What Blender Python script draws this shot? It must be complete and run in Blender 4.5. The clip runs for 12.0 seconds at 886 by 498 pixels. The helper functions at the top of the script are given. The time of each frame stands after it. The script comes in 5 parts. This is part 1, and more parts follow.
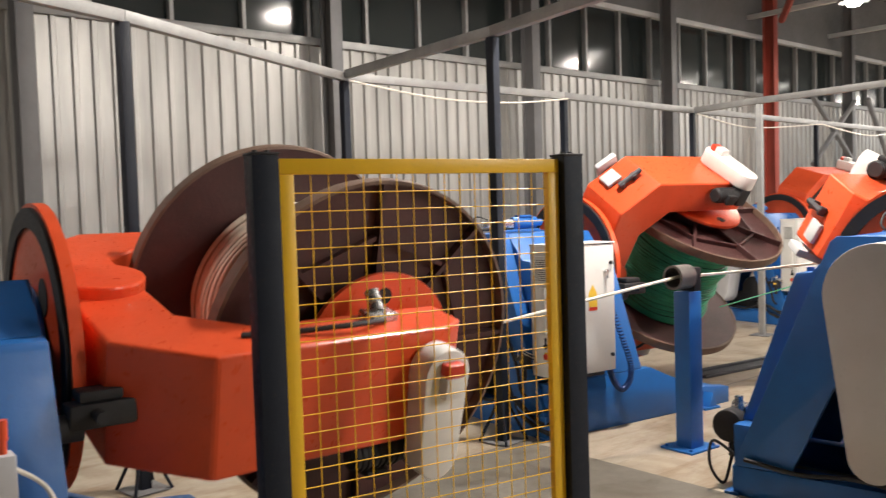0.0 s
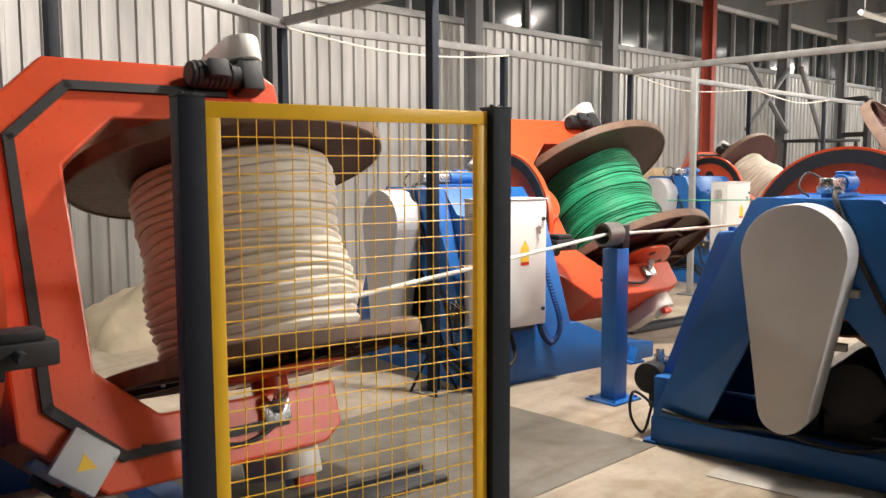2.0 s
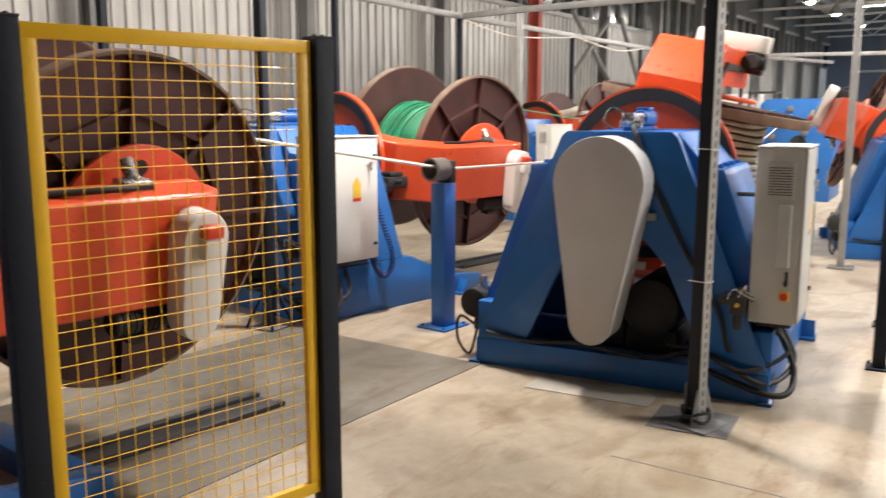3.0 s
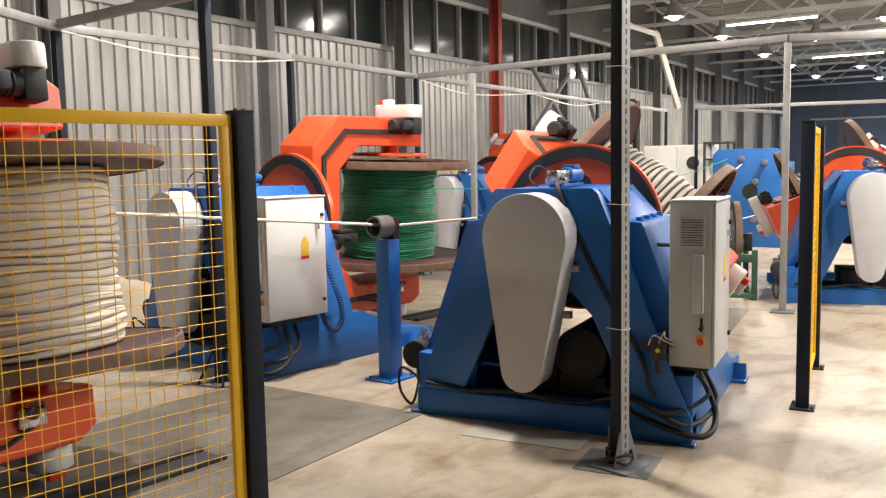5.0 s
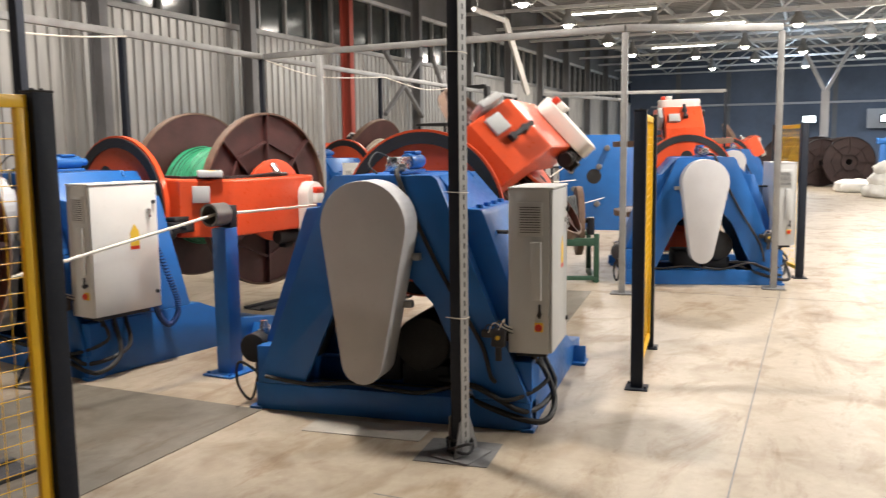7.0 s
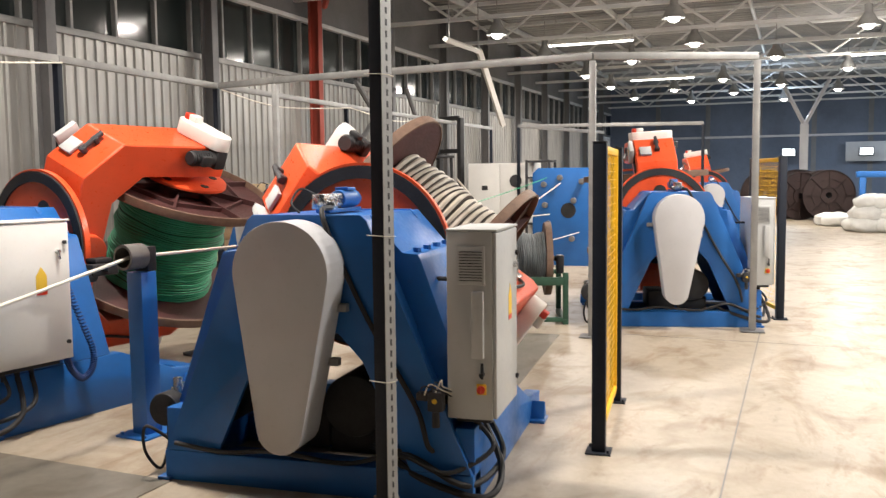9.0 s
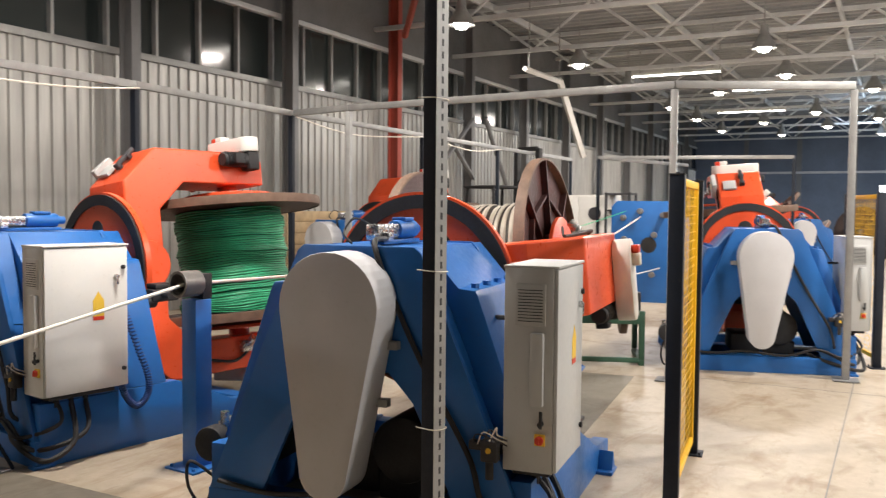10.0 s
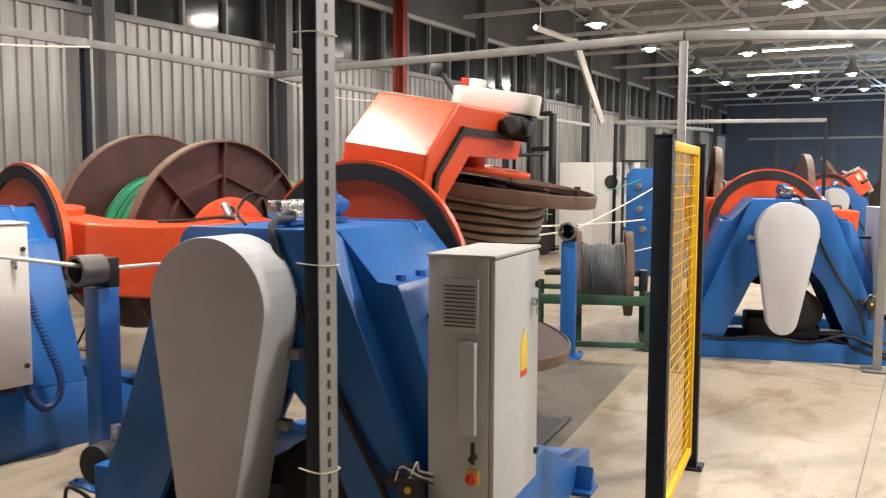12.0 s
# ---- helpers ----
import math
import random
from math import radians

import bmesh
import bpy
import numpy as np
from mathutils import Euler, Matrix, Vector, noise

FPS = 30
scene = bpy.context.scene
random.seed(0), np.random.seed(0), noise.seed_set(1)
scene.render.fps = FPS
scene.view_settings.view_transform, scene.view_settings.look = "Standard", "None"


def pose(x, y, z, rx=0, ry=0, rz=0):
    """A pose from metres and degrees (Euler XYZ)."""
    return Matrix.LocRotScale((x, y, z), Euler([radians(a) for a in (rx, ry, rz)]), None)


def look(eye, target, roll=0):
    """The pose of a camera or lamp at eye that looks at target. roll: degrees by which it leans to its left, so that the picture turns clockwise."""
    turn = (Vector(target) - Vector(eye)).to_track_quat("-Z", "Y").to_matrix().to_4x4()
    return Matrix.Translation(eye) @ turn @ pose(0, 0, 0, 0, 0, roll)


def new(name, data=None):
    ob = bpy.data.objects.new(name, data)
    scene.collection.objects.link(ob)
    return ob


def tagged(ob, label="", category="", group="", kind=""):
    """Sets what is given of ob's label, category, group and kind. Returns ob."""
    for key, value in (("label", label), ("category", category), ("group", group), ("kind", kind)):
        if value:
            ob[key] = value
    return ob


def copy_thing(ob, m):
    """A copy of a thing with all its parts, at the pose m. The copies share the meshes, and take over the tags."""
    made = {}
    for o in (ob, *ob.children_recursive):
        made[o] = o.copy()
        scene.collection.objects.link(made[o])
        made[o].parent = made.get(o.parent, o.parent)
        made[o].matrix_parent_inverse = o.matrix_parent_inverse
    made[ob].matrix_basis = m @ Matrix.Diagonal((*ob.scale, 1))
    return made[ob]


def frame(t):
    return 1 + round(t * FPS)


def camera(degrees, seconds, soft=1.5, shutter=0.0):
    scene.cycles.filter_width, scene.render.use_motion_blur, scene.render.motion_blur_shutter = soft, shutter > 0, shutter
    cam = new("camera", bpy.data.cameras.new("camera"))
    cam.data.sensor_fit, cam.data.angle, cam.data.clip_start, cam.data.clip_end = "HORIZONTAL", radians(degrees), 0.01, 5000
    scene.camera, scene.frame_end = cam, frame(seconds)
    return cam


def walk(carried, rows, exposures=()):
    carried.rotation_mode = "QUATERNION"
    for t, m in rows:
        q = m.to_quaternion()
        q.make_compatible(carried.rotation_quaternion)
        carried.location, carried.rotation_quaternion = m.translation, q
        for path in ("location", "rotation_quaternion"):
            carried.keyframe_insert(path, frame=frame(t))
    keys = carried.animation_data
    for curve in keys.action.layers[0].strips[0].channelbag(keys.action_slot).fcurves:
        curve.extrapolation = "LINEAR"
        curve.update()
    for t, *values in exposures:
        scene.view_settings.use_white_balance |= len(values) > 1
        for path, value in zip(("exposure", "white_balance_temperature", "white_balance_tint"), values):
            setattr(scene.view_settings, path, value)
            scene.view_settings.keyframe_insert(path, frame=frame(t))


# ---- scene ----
cam = camera(54.8, 12.0, soft=1.2, shutter=0.35)
PATH = [
    (0, (-0.309, 0.265, 1.676), (1.156, 1.623, 1.582), -1.8),
    (0.5, (-0.349, 0.257, 1.667), (1.032, 1.699, 1.559), -1.5),
    (1, (-0.331, 0.235, 1.67), (1.086, 1.641, 1.548), -1.0),
    (1.5, (-0.308, 0.226, 1.665), (1.198, 1.534, 1.521), -0.8),
    (2, (-0.311, 0.205, 1.653), (1.238, 1.455, 1.455), -0.2),
    (2.5, (-0.343, 0.109, 1.592), (1.253, 1.275, 1.287), -0.2),
    (3, (-0.445, 0.05, 1.581), (1.296, 0.981, 1.263), -0.0),
    (3.5, (-0.526, -0.016, 1.59), (1.307, 0.755, 1.372), 0.2),
    (3.7, (-0.539, -0.066, 1.612), (1.303, 0.688, 1.417), 0.2),
    (5.3, (-0.529, -0.32, 1.624), (1.243, 0.585, 1.425), -1.2),
    (5.5, (-0.527, -0.345, 1.624), (1.267, 0.514, 1.419), -1.3),
    (6, (-0.515, -0.374, 1.629), (1.326, 0.376, 1.408), -1.3),
    (6.5, (-0.465, -0.376, 1.619), (1.39, 0.334, 1.382), -1.5),
    (7, (-0.369, -0.335, 1.639), (1.528, 0.25, 1.398), -0.7),
    (7.2, (-0.295, -0.318, 1.635), (1.62, 0.21, 1.399), -0.3),
    (8.8, (0.21, -0.457, 1.659), (2.129, 0.072, 1.463), -0.3),
    (9, (0.286, -0.419, 1.656), (2.201, 0.132, 1.488), -0.6),
    (9.5, (0.418, -0.381, 1.669), (2.321, 0.224, 1.55), -0.7),
    (10, (0.591, -0.431, 1.661), (2.451, 0.298, 1.563), 0.5),
    (10.5, (0.759, -0.53, 1.669), (2.56, 0.335, 1.578), 1.3),
    (11, (0.986, -0.504, 1.654), (2.763, 0.406, 1.538), -0.1),
    (11.5, (1.264, -0.457, 1.675), (3.086, 0.352, 1.51), -0.4),
    (12, (1.569, -0.516, 1.675), (3.399, 0.274, 1.503), 0.2),
]
walk(cam, [(t, look(e, g, r)) for t, e, g, r in PATH],
     [(0, 0.06), (0.5, 0.15), (1.0, 0.14), (2.0, 0.24), (3.5, 0.18), (5.5, 0.08), (7.0, -0.10), (9.5, -0.10), (11, -0.18), (12, -0.14)])

# ---- world and lamps ----
world = bpy.data.worlds.new("night")
scene.world = world
world.use_nodes = True
wb = world.node_tree.nodes["Background"]
wb.inputs[0].default_value = (0.30, 0.38, 0.55, 1)
wb.inputs[1].default_value = 0.02
scene.view_settings.exposure = 0.0

HALL = pose(0, 0, 0, 0, 0, -6.5)
LAMP_Z = 5.25


WARM, COOL = (1.0, 0.915, 0.825), (0.66, 0.82, 1.0)


def high_bay_light(u, v, power, col=WARM):
    d = bpy.data.lights.new("high_bay", "AREA")
    d.shape, d.size = "DISK", 0.5
    d.energy = power * 0.87
    d.color = col
    ob = new("high_bay_light", d)
    ob.matrix_world = HALL @ pose(u, v, LAMP_Z - 0.34)
    if v < 3:
        # light that escapes sideways and up past the bell
        d = bpy.data.lights.new("high_bay_spill", "POINT")
        d.shadow_soft_size = 0.14
        d.energy = power * (0.62 if v < 0 and u < 10 else 0.36)
        d.color = col
        ob = new("high_bay_spill", d)
        ob.matrix_world = HALL @ pose(u, v, LAMP_Z - 0.50)


for u, v, p in [(6.0, -4.5, 370), (9.0, -9.5, 420), (9.6, -1.6, 335), (4.6, 3.3, 400), (7.0, 6.9, 165), (-1.8, 7.2, 165), (14.5, -5.5, 270), (15.0, 1.5, 400), (15.0, 6.4, 190),
                (21.0, -1.8, 275), (21.0, -7.0, 235), (21.0, 5.0, 380), (30.0, -2.0, 480), (30.0, 6.0, 550)]:
    high_bay_light(u, v, p, WARM if v > -4 else (1.0, 0.955, 0.90))
for u, v, p in [(33.0, -9.0, 330), (41.0, 1.0, 600), (42.0, -8.0, 600)]:
    high_bay_light(u, v, p, COOL)

# ---- materials ----


def nodes_of(name):
    m = bpy.data.materials.new(name)
    m.use_nodes = True
    nt = m.node_tree
    return m, nt, nt.nodes["Principled BSDF"]


def add(nt, kind, **kw):
    n = nt.nodes.new(kind)
    for k, v in kw.items():
        n.inputs[k].default_value = v
    return n


def ramp(nt, fac, stops):
    r = nt.nodes.new("ShaderNodeValToRGB")
    el = r.color_ramp.elements
    while len(el) < len(stops):
        el.new(0.5)
    for e, (p, c) in zip(el, stops):
        e.position, e.color = p, (*c, 1)
    nt.links.new(fac, r.inputs[0])
    return r.outputs[0]


def painted(name, col, rough=0.45, var=0.18, scale=2.5, bump=0.02, metal=0.0, dirt=(0.10, 0.08, 0.06), dirt_amount=0.25, spec=0.5):
    """Paint or plain metal with blotches at two scales, scuffs and a faint relief."""
    m, nt, b = nodes_of(name)
    tc = add(nt, "ShaderNodeTexCoord")
    n1 = add(nt, "ShaderNodeTexNoise", Scale=scale, Detail=6.0, Roughness=0.6)
    n2 = add(nt, "ShaderNodeTexNoise", Scale=scale * 14, Detail=4.0, Roughness=0.7)
    nt.links.new(tc.outputs["Object"], n1.inputs["Vector"])
    nt.links.new(tc.outputs["Object"], n2.inputs["Vector"])
    lo = tuple(c * (1 - var) for c in col)
    hi = tuple(min(1, c * (1 + var)) for c in col)
    c1 = ramp(nt, n1.outputs["Fac"], [(0.3, lo), (0.7, hi)])
    mask = ramp(nt, n2.outputs["Fac"], [(0.58, (0, 0, 0)), (0.80, (dirt_amount,) * 3)])
    mix = nt.nodes.new("ShaderNodeMix")
    mix.data_type = "RGBA"
    nt.links.new(mask, mix.inputs[0])
    nt.links.new(c1, mix.inputs[6])
    mix.inputs[7].default_value = (*dirt, 1)
    nt.links.new(mix.outputs[2], b.inputs["Base Color"])
    rr = ramp(nt, n2.outputs["Fac"], [(0.3, (rough * 0.8,) * 3), (0.75, (min(1, rough * 1.35),) * 3)])
    nt.links.new(rr, b.inputs["Roughness"])
    b.inputs["Metallic"].default_value = metal
    b.inputs["Specular IOR Level"].default_value = spec
    bp = add(nt, "ShaderNodeBump", Strength=bump * 10, Distance=0.004)
    nt.links.new(n2.outputs["Fac"], bp.inputs["Height"])
    nt.links.new(bp.outputs[0], b.inputs["Normal"])
    return m


M_BLUE = painted("blue_paint", (0.014, 0.122, 0.40), 0.38, 0.14, 2.0)
M_ORANGE = painted("orange_paint", (0.75, 0.090, 0.026), 0.31, 0.12, 1.8, dirt_amount=0.16)
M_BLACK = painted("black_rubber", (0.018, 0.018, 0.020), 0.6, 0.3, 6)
M_DARK = painted("dark_steel", (0.045, 0.045, 0.05), 0.5, 0.3, 6, metal=0.3)
M_WHITE = painted("white_paint", (0.72, 0.71, 0.68), 0.4, 0.05, 2, dirt_amount=0.12)
M_GREY = painted("grey_cabinet_paint", (0.50, 0.51, 0.51), 0.45, 0.05, 2, dirt_amount=0.12)
M_COVER = painted("light_grey_guard_paint", (0.55, 0.55, 0.57), 0.45, 0.06, 2, dirt_amount=0.12)
M_YELLOW = painted("yellow_paint", (0.86, 0.51, 0.016), 0.4, 0.10, 3, dirt_amount=0.15)
M_ANTHRACITE = painted("anthracite_paint", (0.012, 0.016, 0.026), 0.55, 0.2, 3, spec=0.25)
M_REEL = painted("oxide_brown_steel", (0.066, 0.025, 0.024), 0.5, 0.3, 3.5, bump=0.05, dirt=(0.20, 0.12, 0.09), dirt_amount=0.3)
M_REEL_DARK = painted("dark_oxide_steel", (0.024, 0.011, 0.010), 0.6, 0.3, 3.5)
M_RIM = painted("worn_flange_edge", (0.15, 0.092, 0.064), 0.6, 0.3, 9, bump=0.05)
M_GALV = painted("galvanised_steel", (0.33, 0.33, 0.325), 0.48, 0.18, 4, metal=0.4)
M_GREYSTEEL = painted("grey_column_paint", (0.16, 0.16, 0.165), 0.5, 0.15, 1.5)
M_TRUSS = painted("truss_paint", (0.66, 0.67, 0.68), 0.5, 0.15, 1.5)
M_RED = painted("red_oxide_paint", (0.33, 0.055, 0.035), 0.5, 0.2, 1.5)
M_CHROME = painted("bright_steel", (0.6, 0.6, 0.6), 0.25, 0.08, 5, metal=0.9)
M_GREEN = painted("dark_green_paint", (0.025, 0.075, 0.045), 0.5, 0.25, 4)
M_WOOD = painted("raw_board", (0.48, 0.35, 0.20), 0.7, 0.2, 5)
M_TARP = painted("beige_sheeting", (0.50, 0.42, 0.30), 0.75, 0.15, 3)
M_BAG = painted("white_sack", (0.72, 0.72, 0.70), 0.7, 0.1, 4)
M_CABLE_WHITE = painted("white_cable", (0.74, 0.70, 0.62), 0.45, 0.08, 6)
M_REDBTN = painted("red_plastic", (0.65, 0.05, 0.02), 0.35, 0.05, 8)
M_YELLOWTAG = painted("yellow_label", (0.85, 0.55, 0.05), 0.5, 0.05, 8)
M_FARBLUE = painted("far_wall_panel", (0.12, 0.148, 0.205), 0.6, 0.2, 0.5)
M_ROOF = painted("roof_sheet", (0.33, 0.335, 0.345), 0.6, 0.2, 0.8)


def winding_material(name, a, b_, rough=0.5):
    m, nt, b = nodes_of(name)
    tc = add(nt, "ShaderNodeTexCoord")
    w = nt.nodes.new("ShaderNodeTexWave")
    w.bands_direction = "Z"
    w.inputs["Scale"].default_value = 11.0
    w.inputs["Distortion"].default_value = 2.6
    w.inputs["Detail"].default_value = 3.0
    w.inputs["Detail Scale"].default_value = 1.6
    nt.links.new(tc.outputs["Object"], w.inputs["Vector"])
    n = add(nt, "ShaderNodeTexNoise", Scale=5.0, Detail=5.0)
    nt.links.new(tc.outputs["Object"], n.inputs["Vector"])
    c = ramp(nt, n.outputs["Fac"], [(0.3, a), (0.7, b_)])
    nt.links.new(c, b.inputs["Base Color"])
    b.inputs["Roughness"].default_value = rough
    bp = add(nt, "ShaderNodeBump", Strength=0.5, Distance=0.006)
    nt.links.new(w.outputs["Fac"], bp.inputs["Height"])
    nt.links.new(bp.outputs[0], b.inputs["Normal"])
    return m


M_WIND_GREEN = winding_material("green_cable_winding", (0.012, 0.26, 0.115), (0.03, 0.40, 0.20))
M_WIND_BEIGE = winding_material("off_white_cable_winding", (0.56, 0.49, 0.39), (0.74, 0.68, 0.57))
M_WIND_WHITE = winding_material("striped_white_winding", (0.28, 0.25, 0.205), (0.47, 0.435, 0.37))
M_WIND_GREY = winding_material("grey_wire_winding", (0.12, 0.14, 0.15), (0.22, 0.24, 0.25))
# darker tones that paint in the shade between neighbouring cable turns
M_GROOVE_SHADE = painted("dark_groove_shade_and_stripes", (0.045, 0.037, 0.031), 0.7, 0.2, 6)
M_GROOVE_SHADE_PALE = painted("pale_painted_groove_shade", (0.30, 0.25, 0.19), 0.7, 0.2, 6)
M_GROOVE_SHADE_GREEN = painted("green_painted_groove_shade", (0.004, 0.055, 0.030), 0.6, 0.2, 6)
M_WIND_BLACK = winding_material("black_cable_winding", (0.035, 0.03, 0.028), (0.08, 0.07, 0.06))


M_PAD = painted("worn_pad", (0.40, 0.375, 0.33), 0.6, 0.15, 4)
M_ROLLER = painted("worn_roller_steel", (0.16, 0.15, 0.14), 0.45, 0.2, 8, metal=0.4)
M_LEAD = painted("navy_cable_jacket", (0.012, 0.040, 0.16), 0.45, 0.2, 8)


def concrete(name, a, b_, rough, joints=False):
    m, nt, b = nodes_of(name)
    tc = add(nt, "ShaderNodeTexCoord")
    n1 = add(nt, "ShaderNodeTexNoise", Scale=0.55, Detail=8.0, Roughness=0.65)
    n2 = add(nt, "ShaderNodeTexNoise", Scale=9.0, Detail=8.0, Roughness=0.75)
    n3 = add(nt, "ShaderNodeTexNoise", Scale=1.7, Detail=3.0, Roughness=0.5, Distortion=1.2)
    for n in (n1, n2, n3):
        nt.links.new(tc.outputs["Object"], n.inputs["Vector"])
    c1 = ramp(nt, n1.outputs["Fac"], [(0.32, a), (0.66, b_)])
    c2 = ramp(nt, n2.outputs["Fac"], [(0.35, (0.80, 0.79, 0.77)), (0.65, (1.0, 1.0, 1.0))])
    c3 = ramp(nt, n3.outputs["Fac"], [(0.28, (0.66, 0.59, 0.51)), (0.50, (1, 1, 1))])
    # brown smears and dark scuffs, drawn out along one way
    mp = add(nt, "ShaderNodeMapping")
    mp.inputs["Scale"].default_value = (0.8, 2.6, 1.0)
    mp.inputs["Rotation"].default_value = (0, 0, 0.5)
    nt.links.new(tc.outputs["Object"], mp.inputs[0])
    n4 = add(nt, "ShaderNodeTexNoise", Scale=1.1, Detail=9.0, Roughness=0.72, Distortion=0.6)
    n5 = add(nt, "ShaderNodeTexNoise", Scale=3.4, Detail=10.0, Roughness=0.8)
    nt.links.new(mp.outputs[0], n4.inputs["Vector"])
    nt.links.new(mp.outputs[0], n5.inputs["Vector"])
    c4 = ramp(nt, n4.outputs["Fac"], [(0.52, (1, 1, 1)), (0.68, (0.60, 0.46, 0.33))])
    c5 = ramp(nt, n5.outputs["Fac"], [(0.57, (1, 1, 1)), (0.70, (0.58, 0.53, 0.48))])
    cols = c1
    for c in (c2, c3, c4, c5):
        mx = nt.nodes.new("ShaderNodeMix")
        mx.data_type, mx.blend_type = "RGBA", "MULTIPLY"
        mx.inputs[0].default_value = 0.8
        nt.links.new(cols, mx.inputs[6])
        nt.links.new(c, mx.inputs[7])
        cols = mx.outputs[2]
    nt.links.new(cols, b.inputs["Base Color"])
    rr = ramp(nt, n3.outputs["Fac"], [(0.3, (rough + 0.09,) * 3), (0.7, (rough - 0.02,) * 3)])
    nt.links.new(rr, b.inputs["Roughness"])
    b.inputs["Specular IOR Level"].default_value = 0.36
    bp = add(nt, "ShaderNodeBump", Strength=0.25, Distance=0.004)
    nt.links.new(n2.outputs["Fac"], bp.inputs["Height"])
    nt.links.new(bp.outputs[0], b.inputs["Normal"])
    return m


M_FLOOR = concrete("sealed_concrete", (0.37, 0.312, 0.240), (0.475, 0.410, 0.322), 0.40)
M_MAT = concrete("worn_floor_plate", (0.15, 0.135, 0.11), (0.215, 0.195, 0.16), 0.5)


def corrugated_metal():
    m, nt, b = nodes_of("galvanised_wall_sheet")
    tc = add(nt, "ShaderNodeTexCoord")
    mp = add(nt, "ShaderNodeMapping")
    mp.inputs["Scale"].default_value = (3.0, 3.0, 0.35)
    nt.links.new(tc.outputs["Object"], mp.inputs[0])
    n = add(nt, "ShaderNodeTexNoise", Scale=2.0, Detail=6.0)
    nt.links.new(mp.outputs[0], n.inputs["Vector"])
    v = add(nt, "ShaderNodeTexVoronoi", Scale=60.0)
    nt.links.new(tc.outputs["Object"], v.inputs["Vector"])
    c = ramp(nt, n.outputs["Fac"], [(0.3, (0.31, 0.305, 0.29)), (0.7, (0.46, 0.45, 0.43))])
    nt.links.new(c, b.inputs["Base Color"])
    b.inputs["Metallic"].default_value = 0.45
    r = ramp(nt, v.outputs["Distance"], [(0.0, (0.30,) * 3), (1.0, (0.46,) * 3)])
    nt.links.new(r, b.inputs["Roughness"])
    return m


M_CORR = corrugated_metal()


def window_glass():
    m, nt, b = nodes_of("night_window_glass")
    b.inputs["Base Color"].default_value = (0.020, 0.026, 0.026, 1)
    b.inputs["Roughness"].default_value = 0.12
    return m


M_GLASS = window_glass()


def glowing(name, col, strength):
    m, nt, b = nodes_of(name)
    b.inputs["Base Color"].default_value = (0.9, 0.9, 0.9, 1)
    b.inputs["Emission Color"].default_value = (*col, 1)
    b.inputs["Emission Strength"].default_value = strength
    return m


M_BULB = glowing("lamp_glow", (1.0, 0.95, 0.86), 16.0)
M_TUBE = glowing("tube_glow", (1.0, 0.96, 0.88), 7.0)
M_FARLIGHT = glowing("far_lamp_glow", (0.85, 0.93, 1.0), 5.0)

# ---- mesh helpers ----


def bm_box(bm, x0, x1, y0, y1, z0, z1, bevel=0.0, m=None):
    b = bmesh.new()
    bmesh.ops.create_cube(b, size=1)
    for v in b.verts:
        v.co = Vector((x0 + (v.co.x + 0.5) * (x1 - x0), y0 + (v.co.y + 0.5) * (y1 - y0), z0 + (v.co.z + 0.5) * (z1 - z0)))
    if bevel:
        bmesh.ops.bevel(b, geom=b.edges[:], offset=bevel, segments=2, affect="EDGES", profile=0.5)
    return join(bm, b, m)


def join(bm, b, m=None):
    if m is not None:
        bmesh.ops.transform(b, matrix=m, verts=b.verts)
    me = bpy.data.meshes.new("tmp")
    b.to_mesh(me)
    b.free()
    bm.from_mesh(me)
    bpy.data.meshes.remove(me)
    return bm


AX = {"x": lambda a, p, q: (a, p, q), "y": lambda a, p, q: (p, a, q), "z": lambda a, p, q: (p, q, a)}


def bm_prism(bm, pts, axis, a, b, bevel=0.0, m=None):
    """A polygon in the two other axes, drawn out along axis from a to b."""
    t = bmesh.new()
    lo = [t.verts.new(AX[axis](a, *p)) for p in pts]
    hi = [t.verts.new(AX[axis](b, *p)) for p in pts]
    n = len(pts)
    t.faces.new(lo)
    t.faces.new(hi[::-1])
    for i in range(n):
        t.faces.new((lo[i], lo[(i + 1) % n], hi[(i + 1) % n], hi[i]))
    bmesh.ops.recalc_face_normals(t, faces=t.faces)
    if bevel:
        bmesh.ops.bevel(t, geom=t.edges[:], offset=bevel, segments=2, affect="EDGES", profile=0.5, clamp_overlap=True)
    return join(bm, t, m)


def bm_cyl(bm, p0, p1, r0, r1=None, seg=16, bevel=0.0):
    p0, p1 = Vector(p0), Vector(p1)
    d = p1 - p0
    t = bmesh.new()
    bmesh.ops.create_cone(t, cap_ends=True, cap_tris=False, segments=seg, radius1=r0, radius2=r0 if r1 is None else r1, depth=d.length)
    if bevel:
        es = [e for e in t.edges if all(len(f.verts) == 4 or True for f in e.link_faces) and any(len(f.verts) > 4 for f in e.link_faces)]
        bmesh.ops.bevel(t, geom=es, offset=bevel, segments=2, affect="EDGES", profile=0.5)
    return join(bm, t, Matrix.Translation((p0 + p1) / 2) @ d.to_track_quat("Z", "Y").to_matrix().to_4x4())


